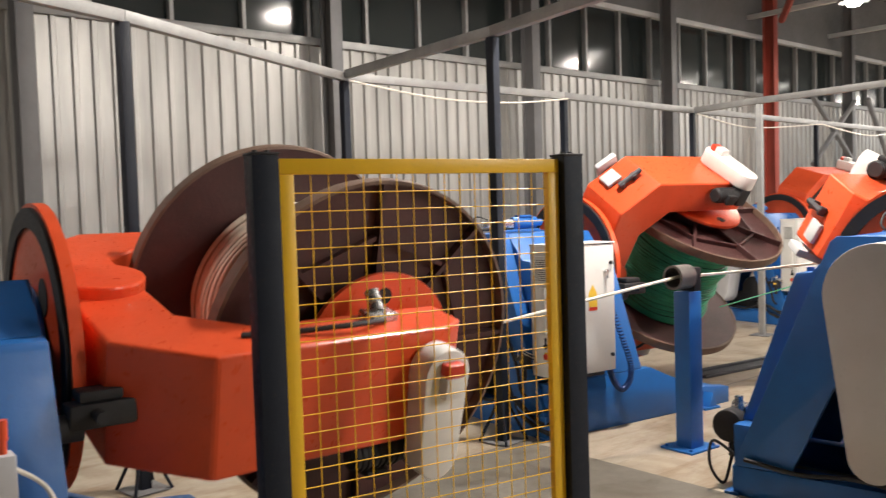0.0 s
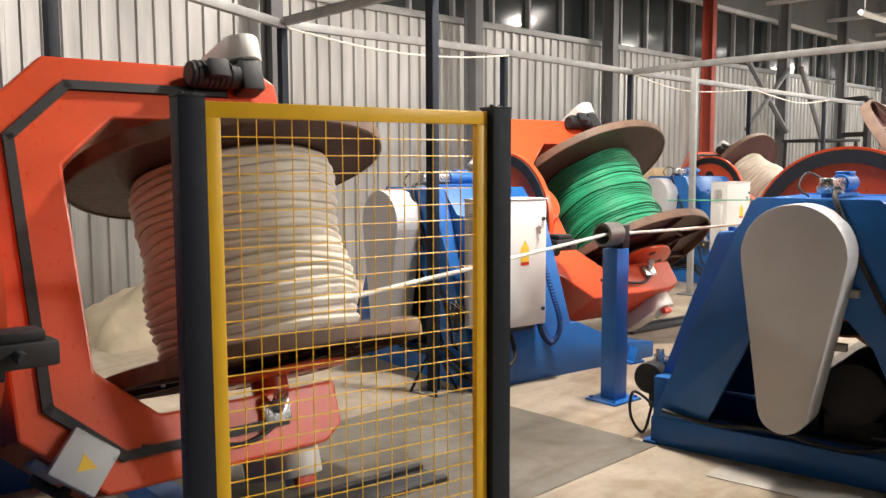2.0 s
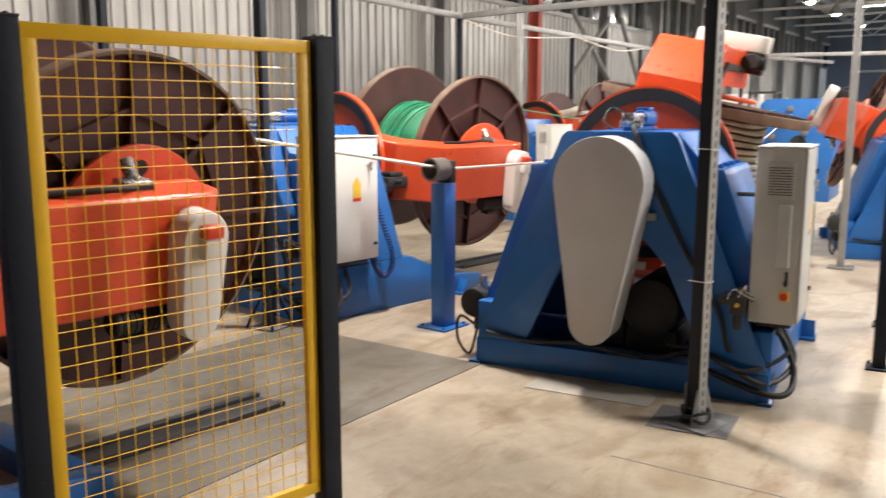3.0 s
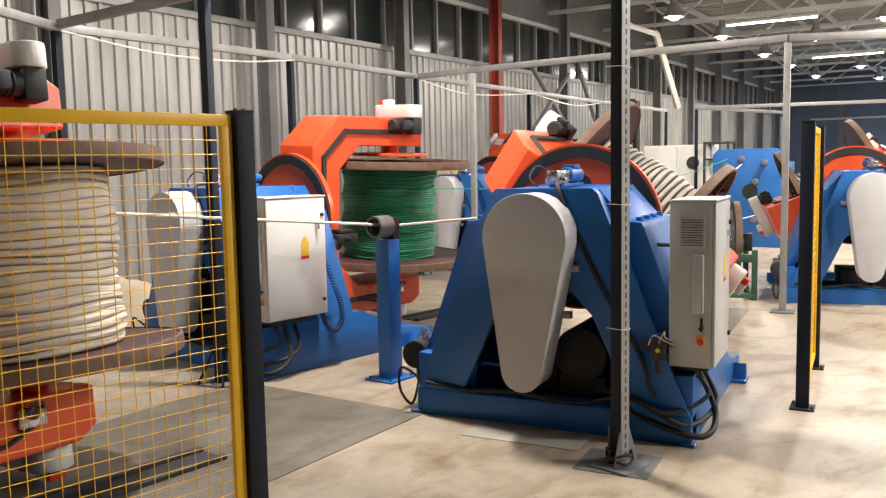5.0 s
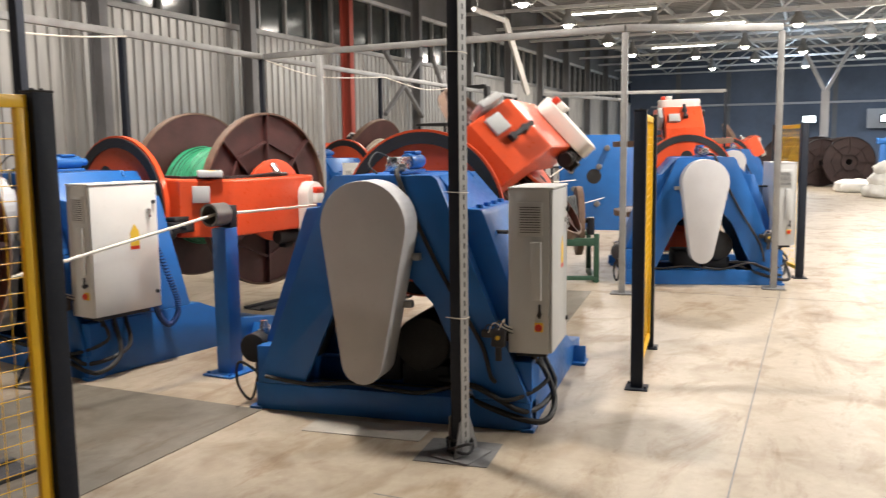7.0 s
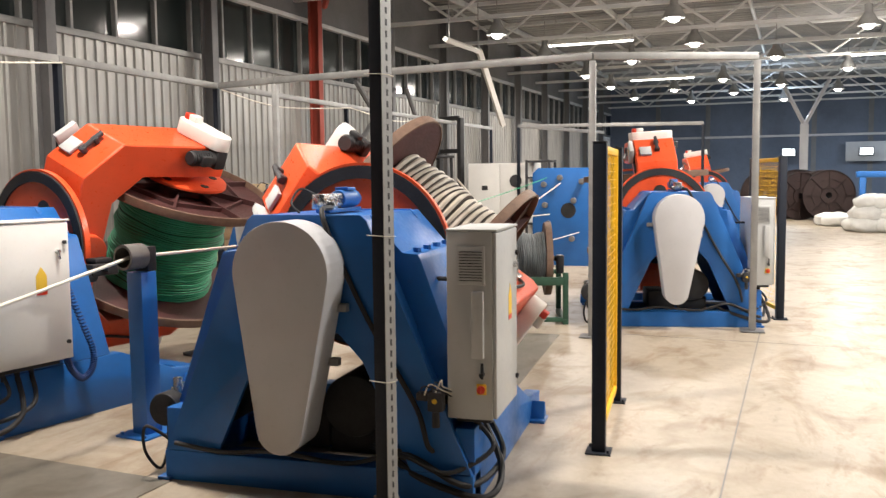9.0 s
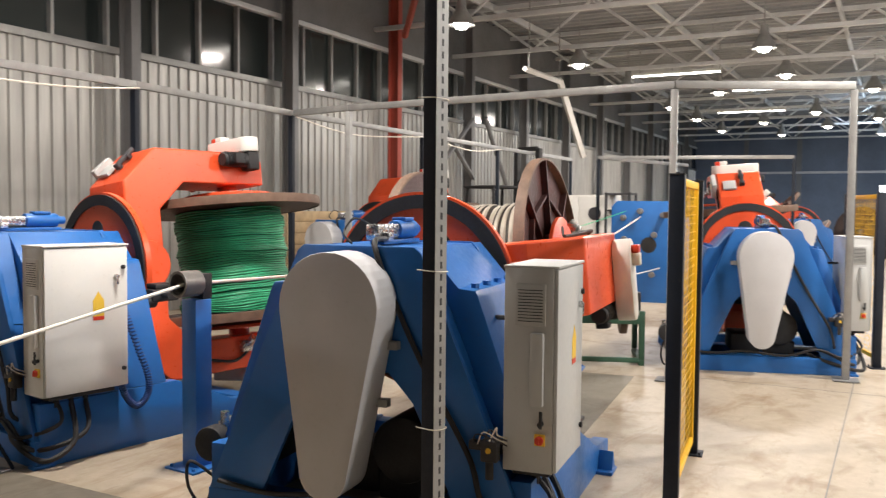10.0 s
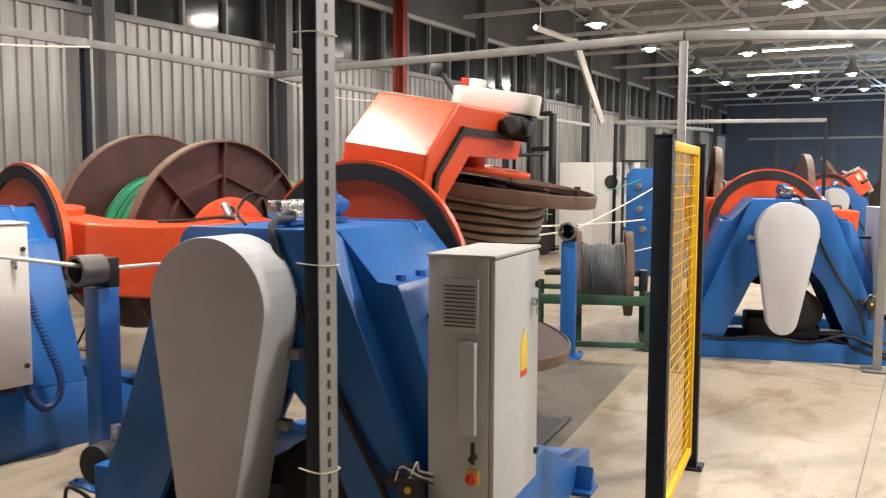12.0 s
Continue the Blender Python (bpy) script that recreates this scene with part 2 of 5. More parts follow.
def bm_tube(bm, pts, r, seg=8):
    pts = [Vector(p) for p in pts]
    rings = []
    for i, p in enumerate(pts):
        d = (pts[min(i + 1, len(pts) - 1)] - pts[max(i - 1, 0)]).normalized()
        q = d.to_track_quat("Z", "Y").to_matrix()
        rings.append([bm.verts.new(p + q @ Vector((r * math.cos(2 * math.pi * k / seg), r * math.sin(2 * math.pi * k / seg), 0))) for k in range(seg)])
    for a, b in zip(rings, rings[1:]):
        for k in range(seg):
            bm.faces.new((a[k], a[(k + 1) % seg], b[(k + 1) % seg], b[k]))
    bm.faces.new(rings[0][::-1])
    bm.faces.new(rings[-1])
    return bm


def bm_lathe(bm, prof, seg=48, closed=True, m=None):
    """A profile of (radius, height) turned about z."""
    t = bmesh.new()
    rings = [[t.verts.new((r * math.cos(2 * math.pi * k / seg), r * math.sin(2 * math.pi * k / seg), z)) for k in range(seg)] for r, z in prof]
    pairs = list(zip(rings, rings[1:])) + ([(rings[-1], rings[0])] if closed else [])
    for a, b in pairs:
        for k in range(seg):
            t.faces.new((a[k], a[(k + 1) % seg], b[(k + 1) % seg], b[k]))
    bmesh.ops.recalc_face_normals(t, faces=t.faces)
    return join(bm, t, m)


def sag(p, q, drop, n=14):
    p, q = Vector(p), Vector(q)
    return [p.lerp(q, i / n) - Vector((0, 0, drop * 4 * (i / n) * (1 - i / n))) for i in range(n + 1)]


def curve_pts(pts, n=8):
    """A smooth run through the given points."""
    pts = [Vector(p) for p in pts]
    out = []
    for i in range(len(pts) - 1):
        p0, p1, p2, p3 = pts[max(i - 1, 0)], pts[i], pts[i + 1], pts[min(i + 2, len(pts) - 1)]
        for k in range(n):
            t = k / n
            out.append(0.5 * ((2 * p1) + (p2 - p0) * t + (2 * p0 - 5 * p1 + 4 * p2 - p3) * t * t + (3 * p1 - p0 - 3 * p2 + p3) * t ** 3))
    out.append(pts[-1])
    return out


def mesh_ob(name, bm, material, smooth=28):
    me = bpy.data.meshes.new(name)
    bm.to_mesh(me)
    bm.free()
    if material is not None:
        me.materials.append(material)
    if smooth:
        me.shade_smooth()
        me.set_sharp_from_angle(angle=radians(smooth))
    return new(name, me)


def part(name, bm, material, parent, label="", smooth=28):
    ob = mesh_ob(name, bm, material, smooth)
    ob.parent = parent
    if label:
        ob["label"] = label
    return ob


def thing(name, label, category, m=None, group="", kind=""):
    ob = new(name)
    ob.empty_display_size = 0.1
    if m is not None:
        ob.matrix_world = m
    return tagged(ob, label, category, group, kind)


def solid(name, bm, material, label, category="", m=None, group="", kind="", smooth=28):
    ob = mesh_ob(name, bm, material, smooth)
    if m is not None:
        ob.matrix_world = m
    return tagged(ob, label, category, group, kind)


B = bmesh.new

# ---- hall ----
U0, U1, V0, V1 = -9.0, 50.0, -19.0, 9.7
ROOF_Z = 6.7


def hall():
    bm = B()
    bm_box(bm, U0, U1, V0, V1 + 0.3, -0.2, 0.0)
    solid("floor", bm, M_FLOOR, "sealed beige concrete factory floor with worn stains", m=HALL, kind="structure", smooth=0)
    # corrugated long wall under the window band
    t = B()
    n = int((U1 - U0) / 0.21)
    prof = []
    for i in range(n):
        u = U0 + i * 0.21
        prof += [(u, 0.0), (u + 0.135, 0.0), (u + 0.150, -0.032), (u + 0.195, -0.032)]
    prof.append((U1, 0.0))
    for (a, da), (b, db) in zip(prof, prof[1:]):
        f = [t.verts.new((a, V1 + da, 0)), t.verts.new((b, V1 + db, 0)), t.verts.new((b, V1 + db, 3.82)), t.verts.new((a, V1 + da, 3.82))]
        t.faces.new(f)
    wall = solid("wall_north", B(), M_CORR, "ribbed galvanised sheet wall of the hall", m=HALL, kind="structure")
    bm_box(t, U0, U1, V1 + 0.01, V1 + 0.2, 0, 3.82)
    t.to_mesh(wall.data)
    t.free()
    wall.data.materials.clear()
    wall.data.materials.append(M_CORR)
    bm = B()
    bm_box(bm, U0, U1, V1 - 0.02, V1 + 0.22, 5.15, ROOF_Z)
    solid("wall_upper", bm, M_GREYSTEEL, "dark painted wall strip above the windows", m=HALL, kind="structure", smooth=0)
    win = thing("window_1", "long band of dark night-time windows with grey mullions", "window", HALL, kind="structure")
    bm = B()
    bm_box(bm, U0, U1, V1 - 0.06, V1 + 0.16, 3.82, 3.92, 0.004)
    part("window_sill", bm, M_GALV, win)
    bm = B()
    bm_box(bm, U0, U1, V1 - 0.05, V1 + 0.16, 5.06, 5.15, 0.004)
    part("window_frame", bm, M_TRUSS, win)
    pane = B()
    bm_box(pane, 0.02, 0.895, 0.06, 0.075, 3.922, 5.058)
    pane_me = mesh_ob("pane", pane, M_GLASS, 0)
    mul = B()
    bm_box(mul, -0.025, 0.025, -0.03, 0.12, 3.922, 5.058, 0.004)
    mul_me = mesh_ob("mullion", mul, M_GALV)
    k, u = 0, U0
    while u < U1 - 1:
        for src in (pane_me, mul_me):
            o = src if k == 0 else new(src.name.split(".")[0], src.data)
            o.parent = win
            o.location = (u, V1, 0)
        k += 1
        u += 0.915
    # other walls close the hall
    for name, b, lab, mat in (("wall_east", (U1, U1 + 0.2, V0, V1, 0, ROOF_Z), "dark blue-grey far end wall of the hall", M_FARBLUE),
                              ("wall_west", (U0 - 0.2, U0, V0, V1, 0, ROOF_Z), "plain dark end wall of the hall", M_DARK),
                              ("wall_south", (U0, U1, V0 - 0.2, V0, 0, ROOF_Z), "dark blue-grey long wall of the hall", M_FARBLUE)):
        bm = B()
        bm_box(bm, *b)
        solid(name, bm, mat, lab, m=HALL, kind="structure", smooth=0)
    # roof sheet
    t = B()
    i = 0
    u = U0
    while u < U1:
        for a, za, b, zb in ((0, 0, 0.16, 0), (0.16, 0, 0.2, 0.07), (0.2, 0.07, 0.36, 0.07), (0.36, 0.07, 0.4, 0)):
            f = [t.verts.new((u + a, V0, ROOF_Z + za)), t.verts.new((u + b, V0, ROOF_Z + zb)), t.verts.new((u + b, V1, ROOF_Z + zb)), t.verts.new((u + a, V1, ROOF_Z + za))]
            t.faces.new(f)
        u += 0.4
    bm_box(t, U0, U1, V0, V1, ROOF_Z + 0.08, ROOF_Z + 0.2)
    solid("ceiling", t, M_ROOF, "ribbed grey sheet-metal roof deck", m=HALL, kind="structure", smooth=0)


def column(u, red=False):
    bm = B()
    w, v = 0.085, V1 - 0.30
    bm_box(bm, u - w, u + w, v - 0.125, v - 0.105, 0, ROOF_Z, 0.003)
    bm_box(bm, u - w, u + w, v + 0.105, v + 0.125, 0, ROOF_Z, 0.003)
    bm_box(bm, u - 0.01, u + 0.01, v - 0.105, v + 0.105, 0, ROOF_Z)
    bm_box(bm, u - 0.2, u + 0.2, v - 0.2, v + 0.2, 0.0, 0.025, 0.004)
    solid("wall_column", bm, M_RED if red else M_GREYSTEEL, "red-oxide painted steel column" if red else "grey painted steel column against the sheet wall",
          "column", m=HALL, group="wall columns", kind="structure")


def truss(u):
    bm = B()
    zb, zt = 5.42, 6.5
    bm_box(bm, u - 0.06, u + 0.06, V0, V1, zb, zb + 0.09, 0.004)
    bm_box(bm, u - 0.06, u + 0.06, V0, V1, zt, zt + 0.1, 0.004)
    v, up = V0 + 0.4, True
    while v < V1 - 1.4:
        a, b = (v, zb + 0.06), (v + 1.45, zt + 0.02)
        if not up:
            a, b = (v, zt + 0.02), (v + 1.45, zb + 0.06)
        bm_cyl(bm, (u, *a), (u, *b), 0.035, seg=6)
        up = not up
        v += 1.45
    solid("roof_truss", bm, M_TRUSS, "grey painted steel lattice roof truss", "truss", m=HALL, group="roof trusses", kind="structure")


def purlin(v, z=6.62):
    bm = B()
    bm_box(bm, U0, U1, v - 0.04, v + 0.04, z - 0.12, z + 0.05, 0.003)
    solid("purlin", bm, M_TRUSS, "long grey steel purlin under the roof", "beam", m=HALL, group="purlins", kind="structure")


def lamp_mesh():
    t = thing("high_bay_lamp", "bell-shaped high-bay lamp hanging lit from the roof", "lamp", group="high-bay lamps")
    bm = B()
    bm_lathe(bm, [(0.04, 0.30), (0.085, 0.28), (0.09, 0.12), (0.12, 0.06), (0.22, -0.10), (0.255, -0.20), (0.26, -0.21), (0.245, -0.20), (0.20, -0.09), (0.10, 0.05)], 28)
    part("shade", bm, M_GALV, t)
    bm = B()
    bm_lathe(bm, [(0.001, 0.02), (0.08, 0.0), (0.13, -0.10), (0.14, -0.20), (0.10, -0.27), (0.001, -0.30)], 20, closed=False)
    part("bulb", bm, M_BULB, t, "glowing bulb")
    bm = B()
    bm_cyl(bm, (0, 0, 0.28), (0, 0, ROOF_Z - LAMP_Z + 0.085), 0.012, seg=8)
    part("hanger", bm, M_GALV, t)
    return t


def tube_light(u, v, z, length, along_v=True):
    t = thing("strip_light", "lit white fluorescent strip light under the roof", "lamp", HALL @ pose(u, v, z, 0, 0, 90 if along_v else 0), group="strip lights")
    bm = B()
    bm_box(bm, -length / 2, length / 2, -0.06, 0.06, 0.0, 0.07, 0.01)
    part("housing", bm, M_WHITE, t)
    bm = B()
    bm_cyl(bm, (-length / 2 + 0.03, 0, -0.02), (length / 2 - 0.03, 0, -0.02), 0.03, seg=10)
    part("tube", bm, M_TUBE, t)
    for s in (-1, 1):
        bm = B()
        bm_cyl(bm, (s * length * 0.4, 0, 0.06), (s * length * 0.4, 0, ROOF_Z - z), 0.008, seg=6)
        part("hanger", bm, M_GALV, t)


hall()
for k in range(-3, 13):
    column(2.13 + 3.66 * k, red=(k == 4))
for k in range(-1, 7):
    truss(5.42 + 7.32 * k)
    truss(5.42 + 7.32 * k + 3.66)
for v in (-15, -11, -7, -3, 1, 5, 8.6):
    purlin(v)
lamp = lamp_mesh()
first = True
for v, us in ((6.4, (20.2, 24.4, 29.6, 33.8, 39.0)), (2.2, (19.8, 23.8, 33.0, 38.6)), (-1.8, (22.7, 31.5, 39.0)), (-6.5, (7.6, 13.5, 20.0, 26.0, 32.0)), (4.3, (26.5, 36.0, 42.0)), (0.3, (27.5, 36.0, 43.0)), (-4.2, (25.0, 30.0, 36.0, 43.0)), (-9.0, (24.0, 32.0, 40.0)), (6.9, (-1.8, 7.0, 15.0)), (-1.6, (9.6,)), (3.3, (4.6,)), (-4.5, (6.0,))):
    for u in us:
        m = HALL @ pose(u, v, LAMP_Z)
        if first:
            lamp.matrix_world = m
            first = False
        else:
            copy_thing(lamp, m)
for u, v, z in ((24, 5.0, 5.3), (28, 3.0, 5.3), (30, -3, 5.3), (34, 4.5, 5.3), (26, -7.5, 5.3)):
    tube_light(u, v, z, 2.4)

# ---- floor plates and slots ----


def floor_plate(name, x0, x1, y0, y1, rz, cx, cy, mat, label):
    bm = B()
    bm_box(bm, x0, x1, y0, y1, 0.0, 0.005, 0.001)
    solid(name, bm, mat, label, "plate", m=pose(cx, cy, 0, 0, 0, rz), kind="structure", smooth=0)


floor_plate("floor_plate", -2.6, 0, 0, 1.7, -7, 4.28, 2.30, M_MAT, "worn grey-brown steel floor plate in front of the stand")
floor_plate("floor_plate", 0, 2.9, 0, 1.25, 0, 6.2, 0.86, M_MAT, "worn grey-brown steel floor plate beside the stand")
floor_plate("floor_plate", 0, 0.36, 0, 0.40, 0, 3.70, 0.70, M_GREYSTEEL, "dark steel base plate under the perforated post")
floor_plate("floor_plate", 0, 0.24, 0, 0.72, 0, 3.98, 1.16, M_PAD, "light grey flat pad on the floor")


def floor_rail(x, y, length, rz):
    bm = B()
    for dy in (0, 0.22):
        bm_box(bm, 0, length, dy, dy + 0.05, 0.0, 0.03, 0.004)
    bm_box(bm, 0, length, 0.05, 0.22, 0.0, 0.008)
    solid("floor_rail", bm, M_DARK, "dark steel guide rail lying in the floor", "rail", m=pose(x, y, 0, 0, 0, rz), kind="structure")


floor_rail(1.9, 3.15, 1.2, -12)
floor_rail(6.3, 0.95, 0.9, 0)
floor_rail(7.2, 3.9, 2.0, -14)

# saw-cut joints in the floor
for u in (-3.0, 3.1, 9.2, 15.3, 21.4, 27.5):
    bm = B()
    bm_box(bm, u - 0.004, u + 0.004, V0, 1.5, 0.0, 0.0012)
    solid("floor_joint", bm, M_GREYSTEEL, "dark saw-cut joint in the concrete floor", "joint", m=HALL, kind="structure", smooth=0)
for v in (-6.0, -0.05, 4.4):
    bm = B()
    bm_box(bm, U0, U1, v - 0.004, v + 0.004, 0.0, 0.0016)
    solid("floor_joint", bm, M_GREYSTEEL, "dark saw-cut joint in the concrete floor", "joint", m=HALL, kind="structure", smooth=0)

# ---- overhead guard frame ----


def cage_post(x, y, h, foot=True, perforated=False, dark=True, rz=0, gusset=False):
    t = thing("frame_post", "dark slotted steel post carrying the overhead guard rail" if dark else "grey slotted steel post carrying the overhead guard rail", "post", pose(x, y, 0, 0, 0, rz), "frame posts")
    bm = B()
    bm_box(bm, -0.035, 0.035, -0.031, 0.035, 0.012, h, 0.003)
    part("upright", bm, M_ANTHRACITE if dark else M_GALV, t)
    if perforated:
        bm = B()
        bm_box(bm, -0.035, 0.037, -0.0345, -0.0315, 0.02, h, 0.0)
        part("slotted_face", bm, M_GALV, t, "bright galvanised face with slots")
        bm = B()
        z = 0.06
        while z < h:
            bm_box(bm, -0.004, 0.008, -0.0358, -0.0346, z, z + 0.028)
            z += 0.05
        tagged(part("slot_strip", bm, M_DARK, t, "row of dark slots"), kind="stuff")
    bm = B()
    bm_box(bm, -0.12, 0.12, -0.12, 0.12, 0.0055, 0.0145, 0.002)
    part("foot_plate", bm, M_GREYSTEEL, t)
    if gusset:
        bm = B()
        bm_prism(bm, [(0.036, 0.0145), (0.13, 0.0145), (0.045, 0.21), (0.036, 0.21)], "y", -0.032, -0.024, 0.001)
        bm_prism(bm, [(-0.036, 0.0145), (-0.10, 0.0145), (-0.043, 0.20), (-0.036, 0.20)], "y", -0.032, -0.024, 0.001)
        bm_box(bm, -0.045, 0.045, 0.036, 0.044, 0.0145, 0.22, 0.002)
        part("gusset", bm, M_GREYSTEEL, t, "grey steel gusset at the foot")
        bm = B()
        pts = [((0.075 + 0.008 * math.sin(k * 0.7)) * math.cos(k * 0.35), (0.075 + 0.008 * math.sin(k * 0.7)) * math.sin(k * 0.35), 0.028 + 0.0016 * k + 0.012 * math.sin(k * 0.9)) for k in range(46)]
        bm_tube(bm, pts + [(0.16, 0.05, 0.03), (0.42, 0.20, 0.012)], 0.008, 6)
        part("cable_coil", bm, M_BLACK, t, "black cable coiled round the foot")
    if foot:
        bm = B()
        for a in (45, 135, 225, 315):
            c, s = math.cos(radians(a)), math.sin(radians(a))
            bm_cyl(bm, (0.03 * c, 0.03 * s, 0.30), (0.17 * c, 0.17 * s, 0.012), 0.011, seg=6)
        part("brace", bm, M_ANTHRACITE, t)


def cage_rail(p, q, w=0.05):
    bm = B()
    p, q = Vector(p), Vector(q)
    d = q - p
    bm_box(bm, -d.length / 2, d.length / 2, -w * 0.6, w * 0.6, -w * 0.75, w * 0.75, 0.004)
    solid("guard_rail", bm, M_GALV, "light grey galvanised overhead guard rail", "rail", group="guard rails",
          m=Matrix.Translation((p + q) / 2) @ d.to_track_quat("X", "Z").to_matrix().to_4x4())


RAIL = [(-1.6, 4.2), (2.22, 5.18), (4.82, 6.17), (7.67, 5.76), (10.5, 5.63), (14.2, 5.3), (17.5, 5.0), (22.0, 4.5)]
for (xa, ya), (xb, yb) in zip(RAIL, RAIL[1:]):
    cage_rail((xa, ya, 2.89), (xb, yb, 2.89))
for x, y in RAIL[1:]:
    cage_post(x, y, 2.86)
cage_post(4.38, 4.08, 2.86)
cage_post(3.84, 0.88, 3.0, perforated=True, foot=False, rz=-18, gusset=True)
cage_post(9.05, 0.52, 2.80, dark=False, foot=False)
cage_post(9.74, -1.08, 2.82, dark=False, perforated=True, foot=False)
cage_post(9.98, 4.50, 2.82, dark=False, foot=False)
cage_rail((4.82, 6.12, 2.91), (4.38, 4.08, 2.90))
cage_rail((4.38, 4.08, 2.90), (3.84, 0.88, 3.03))
cage_rail((10.5, 5.58, 2.89), (9.98, 4.50, 2.865))
cage_rail((9.98, 4.50, 2.865), (9.05, 0.52, 2.845))
cage_rail((9.05, 0.52, 2.845), (9.74, -1.08, 2.86))
cage_rail((19.0, 3.2, 2.75), (19.6, -0.7, 2.75))
cage_rail((19.0, 3.2, 2.75), (22.6, 1.7, 2.75))
for x, y in ((19.0, 3.2), (19.6, -0.7)):
    cage_post(x, y, 2.72, foot=False)


def loose_wire(pts, r, mat, label, name="loose_cable"):
    bm = B()
    bm_tube(bm, curve_pts(pts), r, 6)
    solid(name, bm, mat, label, "cable")


loose_wire([(4.82, 6.1, 2.85), (5.8, 5.95, 2.75), (6.8, 5.82, 2.76), (7.67, 5.7, 2.85)], 0.010, M_CABLE_WHITE, "thin white cable hanging under the guard rail")
loose_wire([(10.5, 5.56, 2.84), (12, 5.45, 2.72), (14.2, 5.22, 2.86)], 0.010, M_CABLE_WHITE, "thin white cable hanging under the guard rail")
loose_wire([(14.2, 5.22, 2.86), (16, 5.05, 2.74), (17.5, 4.92, 2.86)], 0.010, M_CABLE_WHITE, "thin white cable hanging under the guard rail")
for z in (0.75, 1.40, 2.1):
    loose_wire([(3.80, 0.94, z + 0.004), (3.792, 0.855, z), (3.87, 0.832, z - 0.004), (3.893, 0.91, z - 0.002)], 0.0022, M_CABLE_WHITE, "thin tie wire looped round the slotted post", "tie_wire")


def white_boom():
    t = thing("white_duct", "white boxed duct hanging at an angle from the roof", "duct")
    bm = B()
    bm_cyl(bm, (17.0, 4.3, 4.40), (19.9, 4.3, 4.55), 0.06, seg=4)
    bm_cyl(bm, (19.85, 4.3, 4.58), (22.5, 4.3, 3.0), 0.085, seg=4)
    part("duct", bm, M_WHITE, t)
    for x, z in ((17.3, 4.4), (19.8, 4.55)):
        bm = B()
        bm_cyl(bm, (x, 4.3, z), (x, 4.3, ROOF_Z), 0.012, seg=6)
        part("hanger", bm, M_GALV, t)


white_boom()

# red roof brace beside the red column
bm = B()
bm_cyl(bm, (16.5, 9.0, 5.3), (9.5, 4.0, 6.4), 0.07, seg=6)
solid("roof_brace", bm, M_RED, "red-oxide diagonal roof brace", "beam", m=HALL, kind="structure")
bm = B()
for a, b in (((18.2, 9.2, 3.9), (20.3, 9.2, 2.4)), ((20.3, 9.2, 3.9), (18.2, 9.2, 2.4)), ((21.0, 9.2, 4.0), (22.4, 9.2, 2.3))):
    bm_cyl(bm, a, b, 0.06, seg=6)
solid("wall_brace", bm, M_GREYSTEEL, "dark crossed wall bracing", "beam", m=HALL, kind="structure")

# ---- safety fence ----


def safety_fence(p0, p1, h=1.845):
    p0, p1 = Vector(p0), Vector(p1)
    d = p1 - p0
    L = d.length
    t = thing("safety_fence", "yellow mesh safety fence panel between dark blue-grey posts", "fence", Matrix.Translation((*p0, 0)) @ Matrix.Rotation(math.atan2(d.y, d.x), 4, "Z"), "safety fence panels")
    for x in (0, L):
        bm = B()
        bm_box(bm, x - 0.04, x + 0.04, -0.04, 0.04, 0.012, h, 0.003)
        p = part("post", bm, M_ANTHRACITE, t, "dark blue-grey square post")
        bm = B()
        bm_box(bm, x - 0.042, x + 0.042, -0.042, 0.042, h, h + 0.008, 0.002)
        for s in (-1, 1):
            bm_cyl(bm, (x + 0.018 * s, 0, h + 0.008), (x + 0.018 * s, 0, h + 0.016), 0.008, seg=8)
        part("cap", bm, M_BLACK, p, "black plastic cap")
        bm = B()
        bm_box(bm, x - 0.075, x + 0.075, -0.075, 0.075, 0.0, 0.012, 0.002)
        for s in (-1, 1):
            bm_cyl(bm, (x + 0.058 * s, 0.058 * s, 0.01), (x + 0.058 * s, 0.058 * s, 0.03), 0.008, seg=6)
        part("base_plate", bm, M_ANTHRACITE, p)
    a, b, z0, z1, w = 0.046, L - 0.046, 0.09, h - 0.009, 0.046
    for nm, bx in (("top_rail", (a, b, z1 - w, z1)), ("bottom_rail", (a, b, z0, z0 + w)), ("side_rail", (a, a + w, z0 + w, z1 - w)), ("side_rail", (b - w, b, z0 + w, z1 - w))):
        bm = B()
        bm_box(bm, bx[0], bx[1], -0.014, 0.014, bx[2], bx[3], 0.003)
        part(nm, bm, M_YELLOW, t)
    bm = B()
    n = round((b - a - 2 * w) / 0.0565)
    for i in range(1, n):
        x = a + w + (b - a - 2 * w) * i / n
        bm_cyl(bm, (x, 0.004, z0 + w), (x, 0.004, z1 - w), 0.0019, seg=5)
    n = round((z1 - z0 - 2 * w) / 0.0555)
    for i in range(1, n):
        z = z0 + w + (z1 - z0 - 2 * w) * i / n
        bm_cyl(bm, (a + w, 0, z), (b - w, 0, z), 0.0019, seg=5)
    tagged(part("wire_mesh", bm, M_YELLOW, t), kind="stuff")


safety_fence((1.153, 2.323), (2.196, 1.985))
safety_fence((5.36, 0.08), (6.56, 0.08))
safety_fence((10.6, -1.43), (11.75, -1.20))

# ---- pay-off machines ----
AX_Y, AX_Z, WHEEL_X, REEL_X = 0.05, 1.16, 1.05, 1.285


